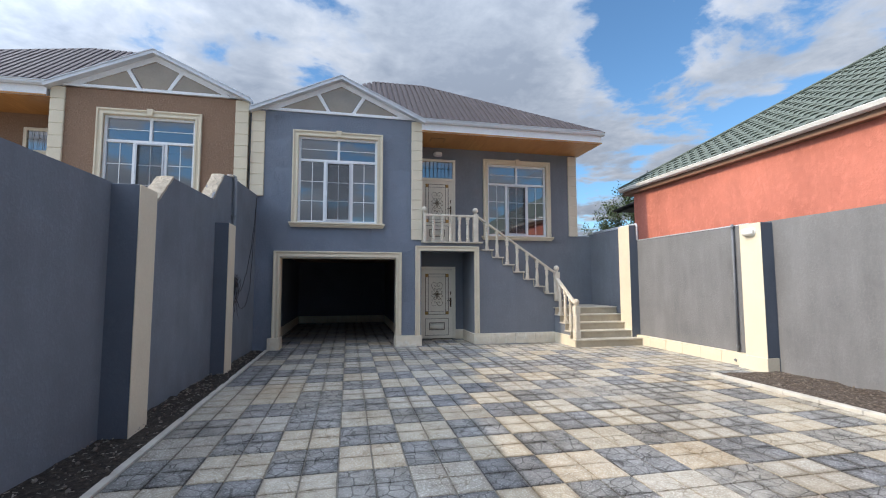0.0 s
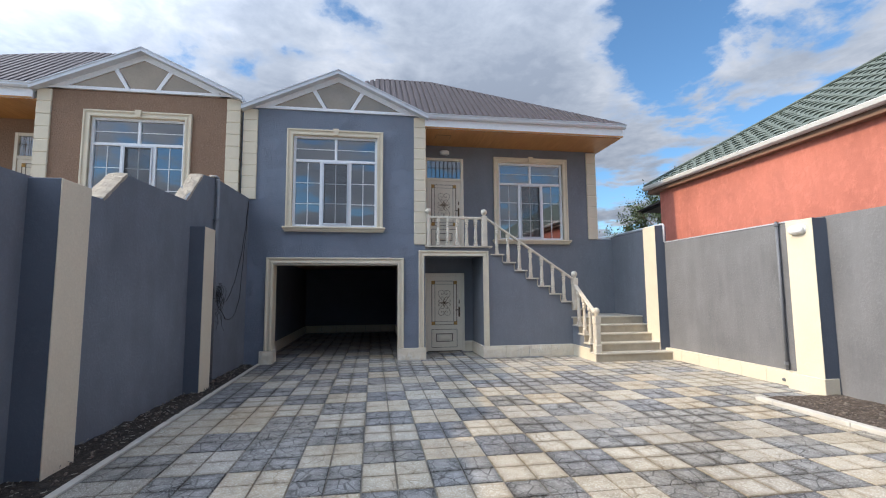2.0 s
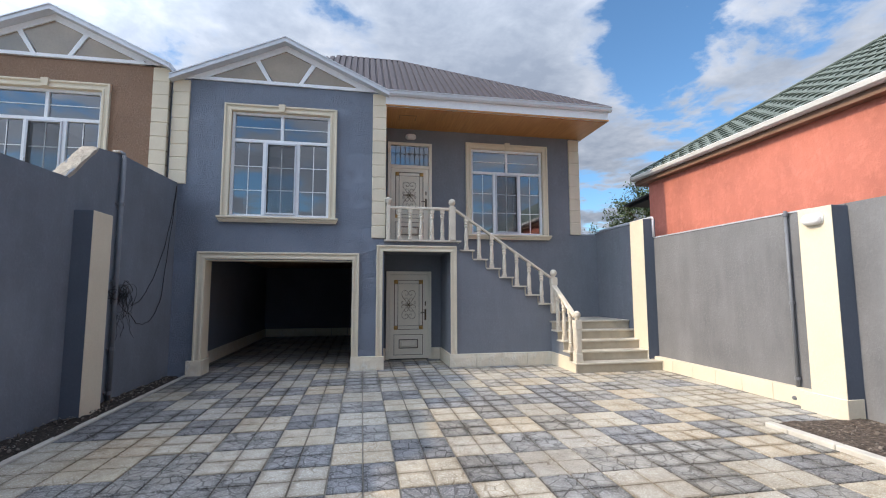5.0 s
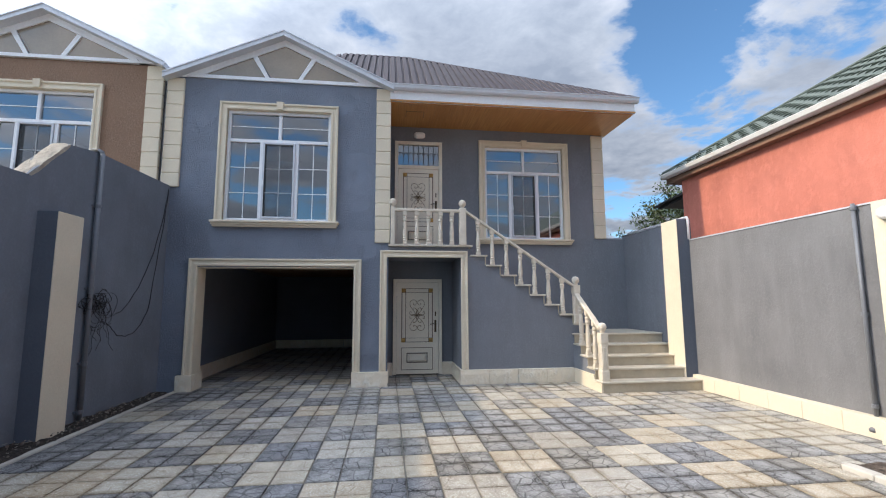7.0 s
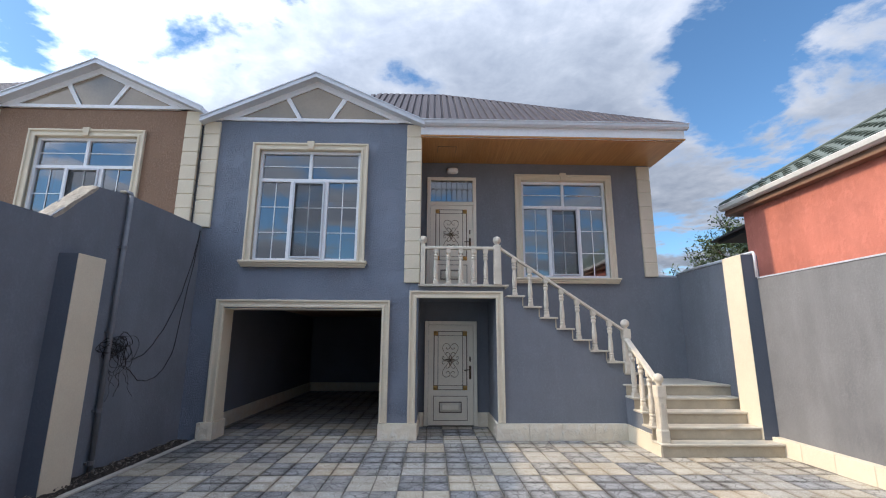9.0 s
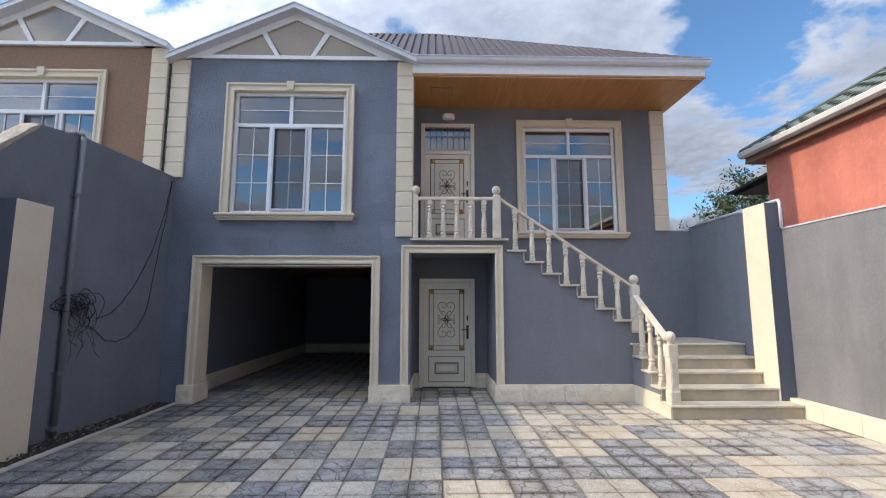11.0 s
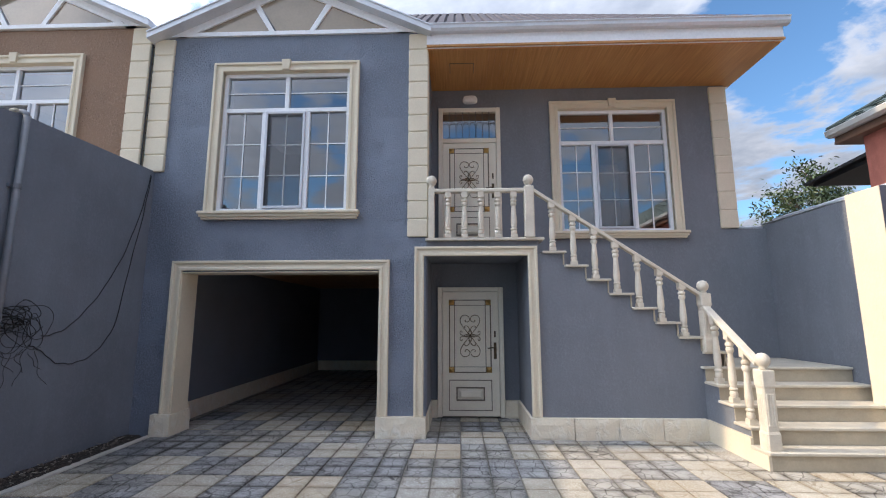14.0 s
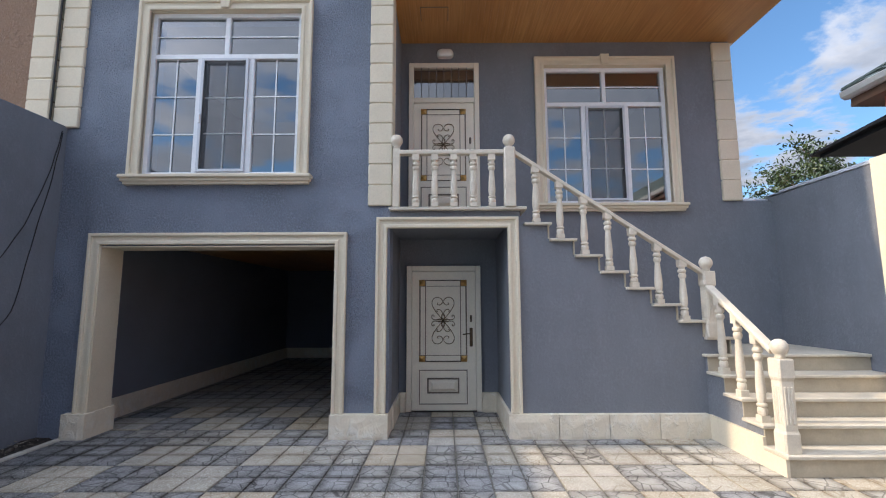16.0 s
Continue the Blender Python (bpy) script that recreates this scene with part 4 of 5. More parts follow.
    for sx in (-1, 1):
        for sz in (-1, 1):
            heart = [(0.012, 0.015), (0.045, 0.055), (0.09, 0.108), (0.145, 0.19), (0.163, 0.25), (0.137, 0.312), (0.08, 0.333), (0.03, 0.312), (0.004, 0.275), (0.014, 0.235), (0.050, 0.214), (0.082, 0.226), (0.082, 0.246), (0.066, 0.248)]
            inner = [(0.03, 0.03), (0.006, 0.075), (0.012, 0.12), (0.045, 0.155), (0.082, 0.155), (0.092, 0.135), (0.076, 0.126)]
            side = [(0.025, 0.008), (0.08, 0.012), (0.13, 0.008), (0.162, 0.032), (0.162, 0.066), (0.138, 0.080), (0.122, 0.064), (0.134, 0.050)]
            leafy = [(0.0, 0.01), (0.030, 0.06), (0.0, 0.105)]
            for q in (heart, inner, side, leafy):
                paths.append([(cx + sx * u, cz + sz * v * hh) for u, v in q])
        paths.append([(cx, cz), (cx + sx * 0.05, cz + 0.028), (cx + sx * 0.105, cz), (cx + sx * 0.05, cz - 0.028), (cx, cz)])
    for pth in paths:
        sm = [pth[0]]
        for p, q in zip(pth, pth[1:]):
            sm += [(0.75 * p[0] + 0.25 * q[0], 0.75 * p[1] + 0.25 * q[1]), (0.25 * p[0] + 0.75 * q[0], 0.25 * p[1] + 0.75 * q[1])]
        sm.append(pth[-1])
        part("scroll", tube([(u, yf - 0.009, v) for u, v in sm], 0.0055, 5), SCROLL, leaf)
    bm = bmesh.new()
    bmesh.ops.create_icosphere(bm, subdivisions=2, radius=0.019, matrix=Matrix.Translation((cx, yf - 0.012, cz)) @ Matrix.Diagonal((1, 0.6, 1, 1)))
    part("rosette", bm, BRONZE, leaf)
    hx, hz = lx1 - 0.065, z0 + 1.02
    plate = part("handle", boxes([(hx - 0.022, hx + 0.022, yf - 0.012, yf, hz - 0.13, hz + 0.13)], 0.006), BRONZE, leaf, "dark bronze lever handle on a long plate")
    part("lever", join_bm(tube([(hx, yf, hz + 0.05), (hx, yf - 0.05, hz + 0.05)], 0.010, 8), tube([(hx, yf - 0.05, hz + 0.05), (hx - 0.05, yf - 0.055, hz + 0.052), (hx - 0.12, yf - 0.05, hz + 0.04)], 0.009, 8)), BRONZE, plate)
    part("escutcheon", boxes([(hx - 0.013, hx + 0.013, yf - 0.014, yf, hz + 0.21, hz + 0.31)], 0.006), BRONZE, leaf)
    for hz2 in (z0 + 0.22, lt - 0.25):
        part("hinge", tube([(lx0 - 0.004, y - 0.055, hz2 - 0.05), (lx0 - 0.004, y - 0.055, hz2 + 0.05)], 0.011, 8), DOOR, d)
    if fan:
        p = part("pane", sheet(x0 + 0.075, x1 - 0.075, y, zt - 0.02, z1 - 0.075), GLASS, d)
        p.visible_shadow = False
        fx0, fx1 = x0 + 0.075, x1 - 0.075
        for k in range(1, 8):
            bx = fx0 + (fx1 - fx0) * k / 8
            part("bar", tube([(bx, y - 0.03, zt - 0.02), (bx, y - 0.03, z1 - 0.075)], 0.0055, 6), PIPE, d, "thin grey steel bar")
        for k in range(8):
            bx = fx0 + (fx1 - fx0) * (k + 0.5) / 8
            part("scroll", tube([(bx + 0.04 * math.cos(a), y - 0.03, zt + 0.24 + 0.035 * math.sin(a)) for a in np.linspace(-0.2, math.pi + 0.2, 9)], 0.005, 5), BRONZE, d)
    return d


door("door_1", 2.40, 3.46, 0.012, 2.045, BACK - 0.06, 0, "ivory steel entrance door with bronze scrollwork, closed")
door("door_2", 2.41, 3.48, 2.66, 5.18, BACK - 0.005, 0.46, "ivory steel balcony door with a barred fanlight, closed")


# ---- staircase ----
R1, RUN, X1 = 0.193, 0.294, 3.93
stair = thing("staircase", (5.6, 12.4, -0.05), "grey stucco staircase with travertine treads turning at a landing", "staircase")
pts = [(3.80, -0.09), (6.20, -0.09), (6.20, 1.08)]
for k in range(8, 0, -1):
    zt = 2.66 - R1 * k - 0.032
    pts += [(X1 - 0.03 + RUN * k, zt), (X1 - 0.03 + RUN * (k - 1), zt)]
pts = [p for p in pts if p[0] > 3.79] + [(3.80, 2.66 - R1 - 0.032)]
clean = []
for p in pts:
    if not clean or (abs(p[0] - clean[-1][0]) + abs(p[1] - clean[-1][1])) > 1e-4:
        clean.append(p)
part("stair_wall", prism(bmesh.new(), clean, along_y, FRONT - 0.02, BACK), STUCCO, stair, "grey stucco flank under the stepped flight")
for k in range(1, 9):
    zt = 2.66 - R1 * k
    xr = X1 + RUN * k
    part("tread", boxes([(xr - RUN - 0.03, xr, FRONT - 0.075, BACK, zt - 0.032, zt)], 0.006), TREAD_STONE, stair)
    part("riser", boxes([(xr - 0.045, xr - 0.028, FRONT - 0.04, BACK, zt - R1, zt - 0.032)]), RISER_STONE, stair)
LX0, LX1 = 5.95, 7.80
part("landing", boxes([(LX0 - 0.03, LX1, 11.97, BACK, 0.892, 0.923)], 0.006), TREAD_STONE, stair)
for k in range(4):
    zt, yn = 0.923 - 0.1846 * (k + 1), 11.97 - 0.277 * (k + 1)
    part("tread", boxes([(LX0 - 0.03, LX1, yn, yn + 0.31, zt - 0.032, zt)], 0.006), TREAD_STONE, stair)
for k in range(5):
    zt, yn = 0.923 - 0.1846 * k, 11.97 - 0.277 * k
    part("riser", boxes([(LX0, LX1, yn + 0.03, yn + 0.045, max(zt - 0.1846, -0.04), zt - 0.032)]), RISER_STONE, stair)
pts = [(12.06, -0.09), (12.06, 0.89)]
for k in range(5):
    zt, yn = 0.923 - 0.1846 * k - 0.033, 11.97 - 0.277 * k + 0.046
    pts += [(yn, zt), (yn, zt - 0.1846 if k < 4 else -0.09)]
part("stair_wall", prism(bmesh.new(), pts, along_x, LX0 + 0.002, LX1 - 0.01), STUCCO, stair)
part("plinth_stone", prism(bmesh.new(), [(12.0, -0.05), (12.0, 0.262), (11.16, 0.262), (11.16, 0.15), (10.89, 0.15), (10.89, -0.05)], along_x, LX0 - 0.03, LX0), CREAM, stair)
part("stair_core", boxes([(6.20, LX1, 12.06, BACK, -0.09, 0.89)]), STUCCO, stair)

# ---- balustrade ----
rail = thing("balustrade", (4.2, 12.02, 0.92), "pale cast-stone balustrade with turned balusters and ball newels", "balustrade")
RY = 12.045


def baluster_mesh(h):
    prof = [(0.034, 0.045), (0.043, 0.06), (0.046, 0.08), (0.041, 0.10), (0.031, 0.108), (0.044, 0.115), (0.047, 0.124), (0.044, 0.133), (0.032, 0.14), (0.037, 0.155), (0.043, 0.19), (0.044, 0.23), (0.040, 0.30), (0.033, 0.39), (0.029, 0.445), (0.031, 0.455), (0.041, 0.468), (0.045, 0.485), (0.041, 0.502), (0.031, 0.512), (0.043, 0.52), (0.047, 0.533), (0.044, 0.547), (0.032, 0.555), (0.035, 0.575), (0.035, 0.59)]
    bm = turned([(r, z * h / 0.66) for r, z in prof], 16)
    box(bm, -0.043, 0.043, -0.043, 0.043, 0, 0.05 * h / 0.66, 0.003)
    box(bm, -0.043, 0.043, -0.043, 0.043, 0.58 * h / 0.66, h, 0.003)
    return bm


def newel(x, y, z0, h, w, name="newel"):
    bm = bmesh.new()
    rings = []
    waist = 0.86 if w > 0.069 else 0.985
    for k, f in ((1.0, 0.0), (1.0, 0.2), (waist, 0.235), (waist, 0.76), (1.0, 0.80), (1.0, 0.985), (0.93, 1.0)):
        a, c = w * k, w * k * 0.8
        rings.append([bm.verts.new((x + u, y + v, z0 + h * f)) for u, v in ((-a, -c), (-c, -a), (c, -a), (a, -c), (a, c), (c, a), (-c, a), (-a, c))])
    for r0, r1 in zip(rings, rings[1:]):
        for k in range(8):
            bm.faces.new((r0[k], r0[(k + 1) % 8], r1[(k + 1) % 8], r1[k]))
    bm.faces.new(rings[0][::-1]), bm.faces.new(rings[-1])
    n = part(name, bm, LIMESTONE, rail)
    if w > 0.069:
        for s in (-0.4, 0.0, 0.4):
            part("flute", boxes([(x + s * w - 0.010, x + s * w + 0.010, y - w * 0.86 - 0.007, y - w * 0.86 + 0.004, z0 + h * 0.30, z0 + h * 0.70)], 0.004), LIMESTONE, n)
            part("flute", boxes([(x - w * 0.86 - 0.007, x - w * 0.86 + 0.004, y + s * w - 0.010, y + s * w + 0.010, z0 + h * 0.30, z0 + h * 0.70)], 0.004), LIMESTONE, n)
    ball = turned([(0.038, 0), (0.045, 0.012), (0.034, 0.025), (0.055, 0.045), (0.071, 0.075), (0.075, 0.10), (0.069, 0.13), (0.050, 0.158), (0.024, 0.172), (0.004, 0.176)], 18)
    bmesh.ops.translate(ball, verts=ball.verts, vec=(x, y, z0 + h))
    part("ball", ball, LIMESTONE, n, smooth=True)
    return n


newel(2.365, RY, 2.66, 0.73, 0.043)
newel(3.735, RY, 2.66, 0.73, 0.068)
newel(6.03, RY, 1.116, 0.76, 0.07)
newel(6.02, 10.985, 0.185, 0.82, 0.075)
first = part("baluster", baluster_mesh(0.655), LIMESTONE, rail, "turned pale stone baluster")
first.matrix_basis = Matrix.Translation((2.60, RY, 2.66))
for x in (2.83, 3.06, 3.295, 3.52):
    again(first, Matrix.Translation((x, RY, 2.66)), rail)
for k in range(1, 8):
    x, z = 4.045 + (k - 1) * 0.283, 2.66 - R1 * k
    under_rail = 3.31 - (x - 3.79) * R1 / 0.286
    again(first, pose(x, RY, z) @ Matrix.Diagonal((1, 1, (under_rail + 0.022 - z) / 0.655, 1)), rail)
for k in range(3):
    y, z = 11.97 - 0.277 * k - 0.14, 0.923 - 0.1846 * (k + 1)
    under_rail = 1.66 - (11.985 - y) * 0.1846 / 0.277
    again(first, pose(6.02, y, z) @ Matrix.Diagonal((1, 1, (under_rail + 0.022 - z) / 0.655, 1)), rail)


def handrail(a, b, along):
    """A square-cut stone rail between two newels."""
    bm = bmesh.new()
    prof = [(-0.045, 0.0), (0.045, 0.0), (0.05, 0.012), (0.05, 0.042), (0.036, 0.055), (-0.036, 0.055), (-0.05, 0.042), (-0.05, 0.012)]
    ends = []
    for p in (a, b):
        ends.append([bm.verts.new((p[0] + (u if along == "y" else 0), p[1] + (u if along == "x" else 0), p[2] + v)) for u, v in prof])
    for k in range(8):
        bm.faces.new((ends[0][k], ends[0][(k + 1) % 8], ends[1][(k + 1) % 8], ends[1][k]))
    bm.faces.new(ends[0][::-1]), bm.faces.new(ends[1])
    return part("handrail", bm, LIMESTONE, rail)


handrail((2.40, RY, 3.31), (3.68, RY, 3.31), "x")
handrail((3.79, RY, 3.31), (5.97, RY, 3.31 - 2.18 * R1 / 0.286), "x")
handrail((6.02, 11.985, 1.66), (6.02, 11.05, 1.66 - 0.935 * 0.1846 / 0.277), "y")


# ---- small fittings ----
def bulkhead(x, y, z, facing, label):
    """An oval bulkhead lamp, unlit."""
    l = thing("wall_lamp", (x, y, z), label, "lamp")
    for name, r, d0, d1, mat in (("base", 1.0, 0.0, 0.035, LAMP_GLASS), ("diffuser", 0.92, 0.035, 0.085, LAMP_GLASS)):
        bm = bmesh.new()
        rings = []
        for s, d in ((1.0, d0), (1.0, (d0 + d1) / 2), (0.86, d1), (0.5, d1 + 0.012)):
            ring = []
            for k in range(28):
                a = k * math.tau / 28
                c, sn = math.cos(a), math.sin(a)
                u = 0.13 * r * s * math.copysign(abs(c) ** 0.55, c)
                v = (0.068 if facing == "y" else 0.074) * r * s * math.copysign(abs(sn) ** 0.7, sn)
                ring.append(bm.verts.new((x + u, y - d, z + v) if facing == "y" else (x - d, y + u, z + v)))
            rings.append(ring)
        for r0, r1 in zip(rings, rings[1:]):
            for k in range(28):
                bm.faces.new((r0[k], r0[(k + 1) % 28], r1[(k + 1) % 28], r1[k]))
        bm.faces.new(rings[0][::-1]), bm.faces.new(rings[-1])
        part(name, bm, mat, l, smooth=True)


bulkhead(2.965, BACK, 5.335, "y", "white oval bulkhead lamp above the balcony door")
bulkhead(7.653, 7.56, 2.50, "x", "white oval bulkhead lamp on the cream pier")

pipe = thing("downpipe", (-1.76, 10.165, 0.0), "grey plastic downpipe clamped to the garden wall", "pipe")
wx = WEST(10.1)
part("tube", tube([(wx + 0.055, 10.165, 0.0), (wx + 0.055, 10.165, 3.655)], 0.032, 12), PIPE, pipe, smooth=True)
part("bend", tube([(wx + 0.055, 10.165, 3.63), (wx + 0.045, 10.165, 3.685), (wx + 0.0, 10.165, 3.705), (wx - 0.10, 10.165, 3.71)], 0.028, 12), PIPE, pipe, smooth=True)
part("mortar", boxes([(wx - 0.06, wx + 0.035, 10.07, 10.11, 3.67, 3.705)], 0.012), TORN, pipe, "pale mortar dab")
part("mortar", boxes([(wx - 0.05, wx + 0.02, 10.18, 10.26, 3.67, 3.70)], 0.012), TORN, pipe, "pale mortar dab")
for z in (0.12, 0.75, 1.75, 2.9):
    part("clamp", tube([(wx + 0.055, 10.165, z - 0.025), (wx + 0.055, 10.165, z + 0.025)], 0.040, 12), PIPE, pipe)
    part("bracket", boxes([(wx - 0.002, wx + 0.03, 10.11, 10.14, z - 0.015, z + 0.015)]), PIPE, pipe)

pipe2 = thing("downpipe", (7.85, 8.13, 0.1), "grey plastic downpipe beside the cream pier", "pipe")
part("tube", tube([(EAST - 0.045, 8.13, 0.14), (EAST - 0.045, 8.13, 2.72)], 0.023, 12), PIPE, pipe2, smooth=True)
part("shoe", tube([(EAST - 0.045, 8.13, 0.2), (EAST - 0.055, 8.13, 0.12), (EAST - 0.13, 8.13, 0.08)], 0.033, 12), PIPE, pipe2, smooth=True)
for z in (0.35, 1.4, 2.66):
    part("clamp", tube([(EAST - 0.045, 8.13, z - 0.02), (EAST - 0.045, 8.13, z + 0.02)], 0.036, 12), PIPE, pipe2)
    part("bracket", boxes([(EAST - 0.03, EAST + 0.006, 8.12, 8.14, z - 0.012, z + 0.012)]), PIPE, pipe2)

pipe3 = thing("pipe", (7.9, 11.08, 2.69), "pale bent plastic pipe running over the wall top", "pipe")
part("tube", tube([(7.86, 11.08, 2.70), (7.86, 11.08, 3.08), (7.86, 11.10, 3.12), (7.865, 11.15, 3.125), (7.87, 11.5, 3.125), (7.89, 13.2, 3.125)], 0.022, 10), GUTTER, pipe3, smooth=True)
part("tube", tube([(7.38, BACK + 0.1, 3.03), (7.95, BACK + 0.1, 3.03)], 0.028, 10), GUTTER, pipe3, smooth=True)

# cable tangle hanging on the wall by the downpipe
cables = thing("cable_tangle", (-1.74, 10.45, 1.6), "tangled coil of thin black cables hung on the wall", "cable")
rng = random.Random(11)


def on_wall(y, z, off=0.02):
    return (WEST(y) + off, y, z)


for k in range(10):
    cy, cz = 10.36 + rng.uniform(-0.12, 0.2), 1.42 + rng.uniform(-0.12, 0.12)
    ry, rz = rng.uniform(0.08, 0.21), rng.uniform(0.08, 0.22)
    ph, tilt = rng.random() * 6, rng.uniform(-0.5, 0.5)
    pts = []
    for i in range(30):
        a = ph + i / 29 * math.tau * 1.1
        wob = 1 + 0.12 * math.sin(3 * a + k)
        u, v = ry * wob * math.cos(a), rz * wob * math.sin(a)
        pts.append(on_wall(cy + u + tilt * v, cz + v - 0.05 * (u * 4) ** 2 * 0.1, 0.012 + 0.05 * abs(math.sin(a * 0.7 + k))))
    part("strand", tube(pts, 0.0033, 5), BLACK, cables)
for k in range(9):
    cy, cz = 10.30 + rng.uniform(-0.16, 0.14), 1.58 + rng.uniform(-0.08, 0.09)
    ry, rz = rng.uniform(0.10, 0.24), rng.uniform(0.04, 0.11)
    ph = rng.random() * 6
    pts = [on_wall(cy + ry * math.cos(ph + i * 0.235), cz + rz * math.sin(ph + i * 0.235) + 0.02 * math.sin(i * 0.5), 0.02 + 0.06 * abs(math.sin(i * 0.2 + k))) for i in range(30)]
    part("strand", tube(pts, 0.0042, 5), BLACK, cables)
for k in range(6):
    y0, z0 = 10.28 + 0.07 * k, 1.22
    sway, drop = rng.uniform(-0.1, 0.16), rng.uniform(0.15, 0.4)
    pts = [on_wall(y0 + sway * (i / 11) ** 2 + 0.02 * math.sin(i * 0.8 + k), z0 - drop * i / 11, 0.02) for i in range(12)]
    part("strand", tube(pts, 0.0028, 5), BLACK, cables)


def lead(points, r):
    """A cable laid smoothly along a few places of the wall."""
    p = [np.array(q, float) for q in points]
    p = [2 * p[0] - p[1]] + p + [2 * p[-1] - p[-2]]
    pts = []
    for a, b, c, d in zip(p, p[1:], p[2:], p[3:]):
        for k in range(7):
            f = k / 7
            y, z = 0.5 * (2 * b + (c - a) * f + (2 * a - 5 * b + 4 * c - d) * f ** 2 + (3 * b - a - 3 * c + d) * f ** 3)
            pts.append(on_wall(min(y, 12.03), z + 0.008 * math.sin(len(pts) * 1.7), 0.012 + 0.004 * math.sin(len(pts))))
    part("lead", tube(pts, r, 5), BLACK, cables)


lead([(12.0, 3.62), (11.90, 3.1), (11.66, 2.4), (11.32, 1.82), (10.95, 1.45), (10.62, 1.36)], 0.0055)
lead([(12.01, 3.6), (11.93, 3.0), (11.77, 2.2), (11.62, 1.45), (11.30, 1.10), (10.92, 1.06), (10.68, 1.22), (10.52, 1.3)], 0.0055)
part("lead", tube([(-1.91 + 0.0, 12.02, 3.6 + 0.3 * i) for i in range(8)], 0.012, 5), BLACK, cables)

# ---- neighbouring brown house ----
DZ = 0.21
brown = thing("neighbour_house", (-4.1, 12.3, -0.05), "two-storey brown stucco house with cream trim and a steel roof", "house")
xs = [-6.13, -5.06, -3.14, -1.97]
part("wall", grid_wall(xs, [-0.09, 3.285, 5.448, 5.80 + DZ], {(1, 1)}, FRONT, FRONT + 0.3), BROWN, brown)
part("wall", boxes([(-1.99, -1.965, FRONT + 0.3, 20, -0.09, 6.0), (-6.13, -5.9, FRONT + 0.3, BACK + 0.3, -0.09, 6.0)]), BROWN, brown)
part("wall", grid_wall([-11.5, -7.30, -6.30, -6.13], [-0.09, 2.87, 5.31, 5.9], {(1, 1)}, BACK, BACK + 0.28), BROWN, brown)
part("room", boxes([(-5.9, -2.1, 12.42, 16.5, 2.8, 2.84), (-5.9, -2.1, 12.42, 16.5, 5.8, 5.84), (-5.9, -2.1, 16.5, 16.55, 2.84, 5.8), (-5.94, -5.9, 12.42, 16.5, 2.8, 5.84), (-2.1, -2.06, 12.42, 16.5, 2.8, 5.84)]), PLASTER_IN, brown)
quoin(-2.27, -1.965, 12.045, 12.6, 3.2, 5.80 + DZ, 10, brown)
quoin(-6.13, -5.84, 12.045, 12.36, 2.9, 5.80 + DZ, 11, brown)
gable(-4.05, 2.08, 5.835 + DZ, 0.955, brown, BROWN)
hip_roof(brown, -6.6, -2.4, -11.6, DZ, -1, -4.05)
eaves(brown, -11.5, -6.13, DZ, BACK + 0.05, -11.4, -6.13)
window("window_3", -4.10, 3.28, FRONT, 1.10, "white three-light window with cream surround on brown stucco")
door("door_3", -7.33, -6.27, 2.87, 5.39, BACK - 0.005, 0.46, "ivory steel balcony door of the brown house")

# ---- red house beyond the east wall ----
red = thing("red_house", (14, 4, -0.05), "single-storey orange-red house under a green tiled hip roof", "house")
RX, RE = 8.76, 8.50
part("wall", boxes([(RX, 19.0, -14.0, 12.40, -0.09, 4.20)]), RED, red)
bm = bmesh.new()
prism(bm, [(RE - 0.02, 4.33), (RE - 0.035, 4.40), (RE - 0.02, 4.415), (RE + 0.05, 4.40), (RE + 0.1, 4.38), (RE + 0.1, 4.31), (RE + 0.03, 4.30)], along_y, -14.4, 12.72)
part("gutter", bm, surface("aged_white_gutter", (0.56, 0.55, 0.52), 0.45, 0.1, 3.0, 30, 0.05, 0.001), red, "white gutter along the eave")
part("eave_soffit", boxes([(RE + 0.1, 19.4, -14.4, 12.71, 4.20, 4.24)]), surface("brown_eave_board", (0.20, 0.11, 0.07), 0.7, 0.15), red, "brown boarded eave")
part("fascia", boxes([(RE + 0.1, RE + 0.13, -14.4, 12.70, 4.24, 4.40)]), surface("brown_fascia", (0.16, 0.09, 0.06), 0.7, 0.15), red)
# tiled slopes: wavy courses that step down towards the eave
ROW, SL = 0.25, 0.62


def tile_slope(course_count, y_lo, y_hi):
    bm = bmesh.new()
    for c in range(course_count):
        x0 = RE + 0.02 + c * ROW
        ya, yb = y_lo + c * ROW * 0.95, y_hi - c * ROW * 0.95
        n = int((yb - ya) / 0.055)
        prev = None
        for i in range(n + 1):
            y = ya + (yb - ya) * i / n
            w = 0.014 * math.sin(y * math.tau / 0.30)
            za, zb = 4.40 + (x0 - RE) * SL, 4.40 + (x0 + ROW + 0.01 - RE) * SL
            scallop = 0.042 * math.cos(y * math.tau / 0.30)
            row = [bm.verts.new((x0 + scallop + 0.03, y, za + w + 0.005)), bm.verts.new((x0 + scallop, y, za + w + 0.022)), bm.verts.new((x0 + scallop + 0.012, y, za + w + 0.034)), bm.verts.new((x0 + ROW + 0.04, y, zb + w + 0.012))]
            if prev:
                # lip face carries the gap shadow as a darker colour
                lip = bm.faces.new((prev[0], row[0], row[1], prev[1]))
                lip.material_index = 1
                bm.faces.new((prev[1], row[1], row[2], prev[2])), bm.faces.new((prev[2], row[2], row[3], prev[3]))
            prev = row
    return bm


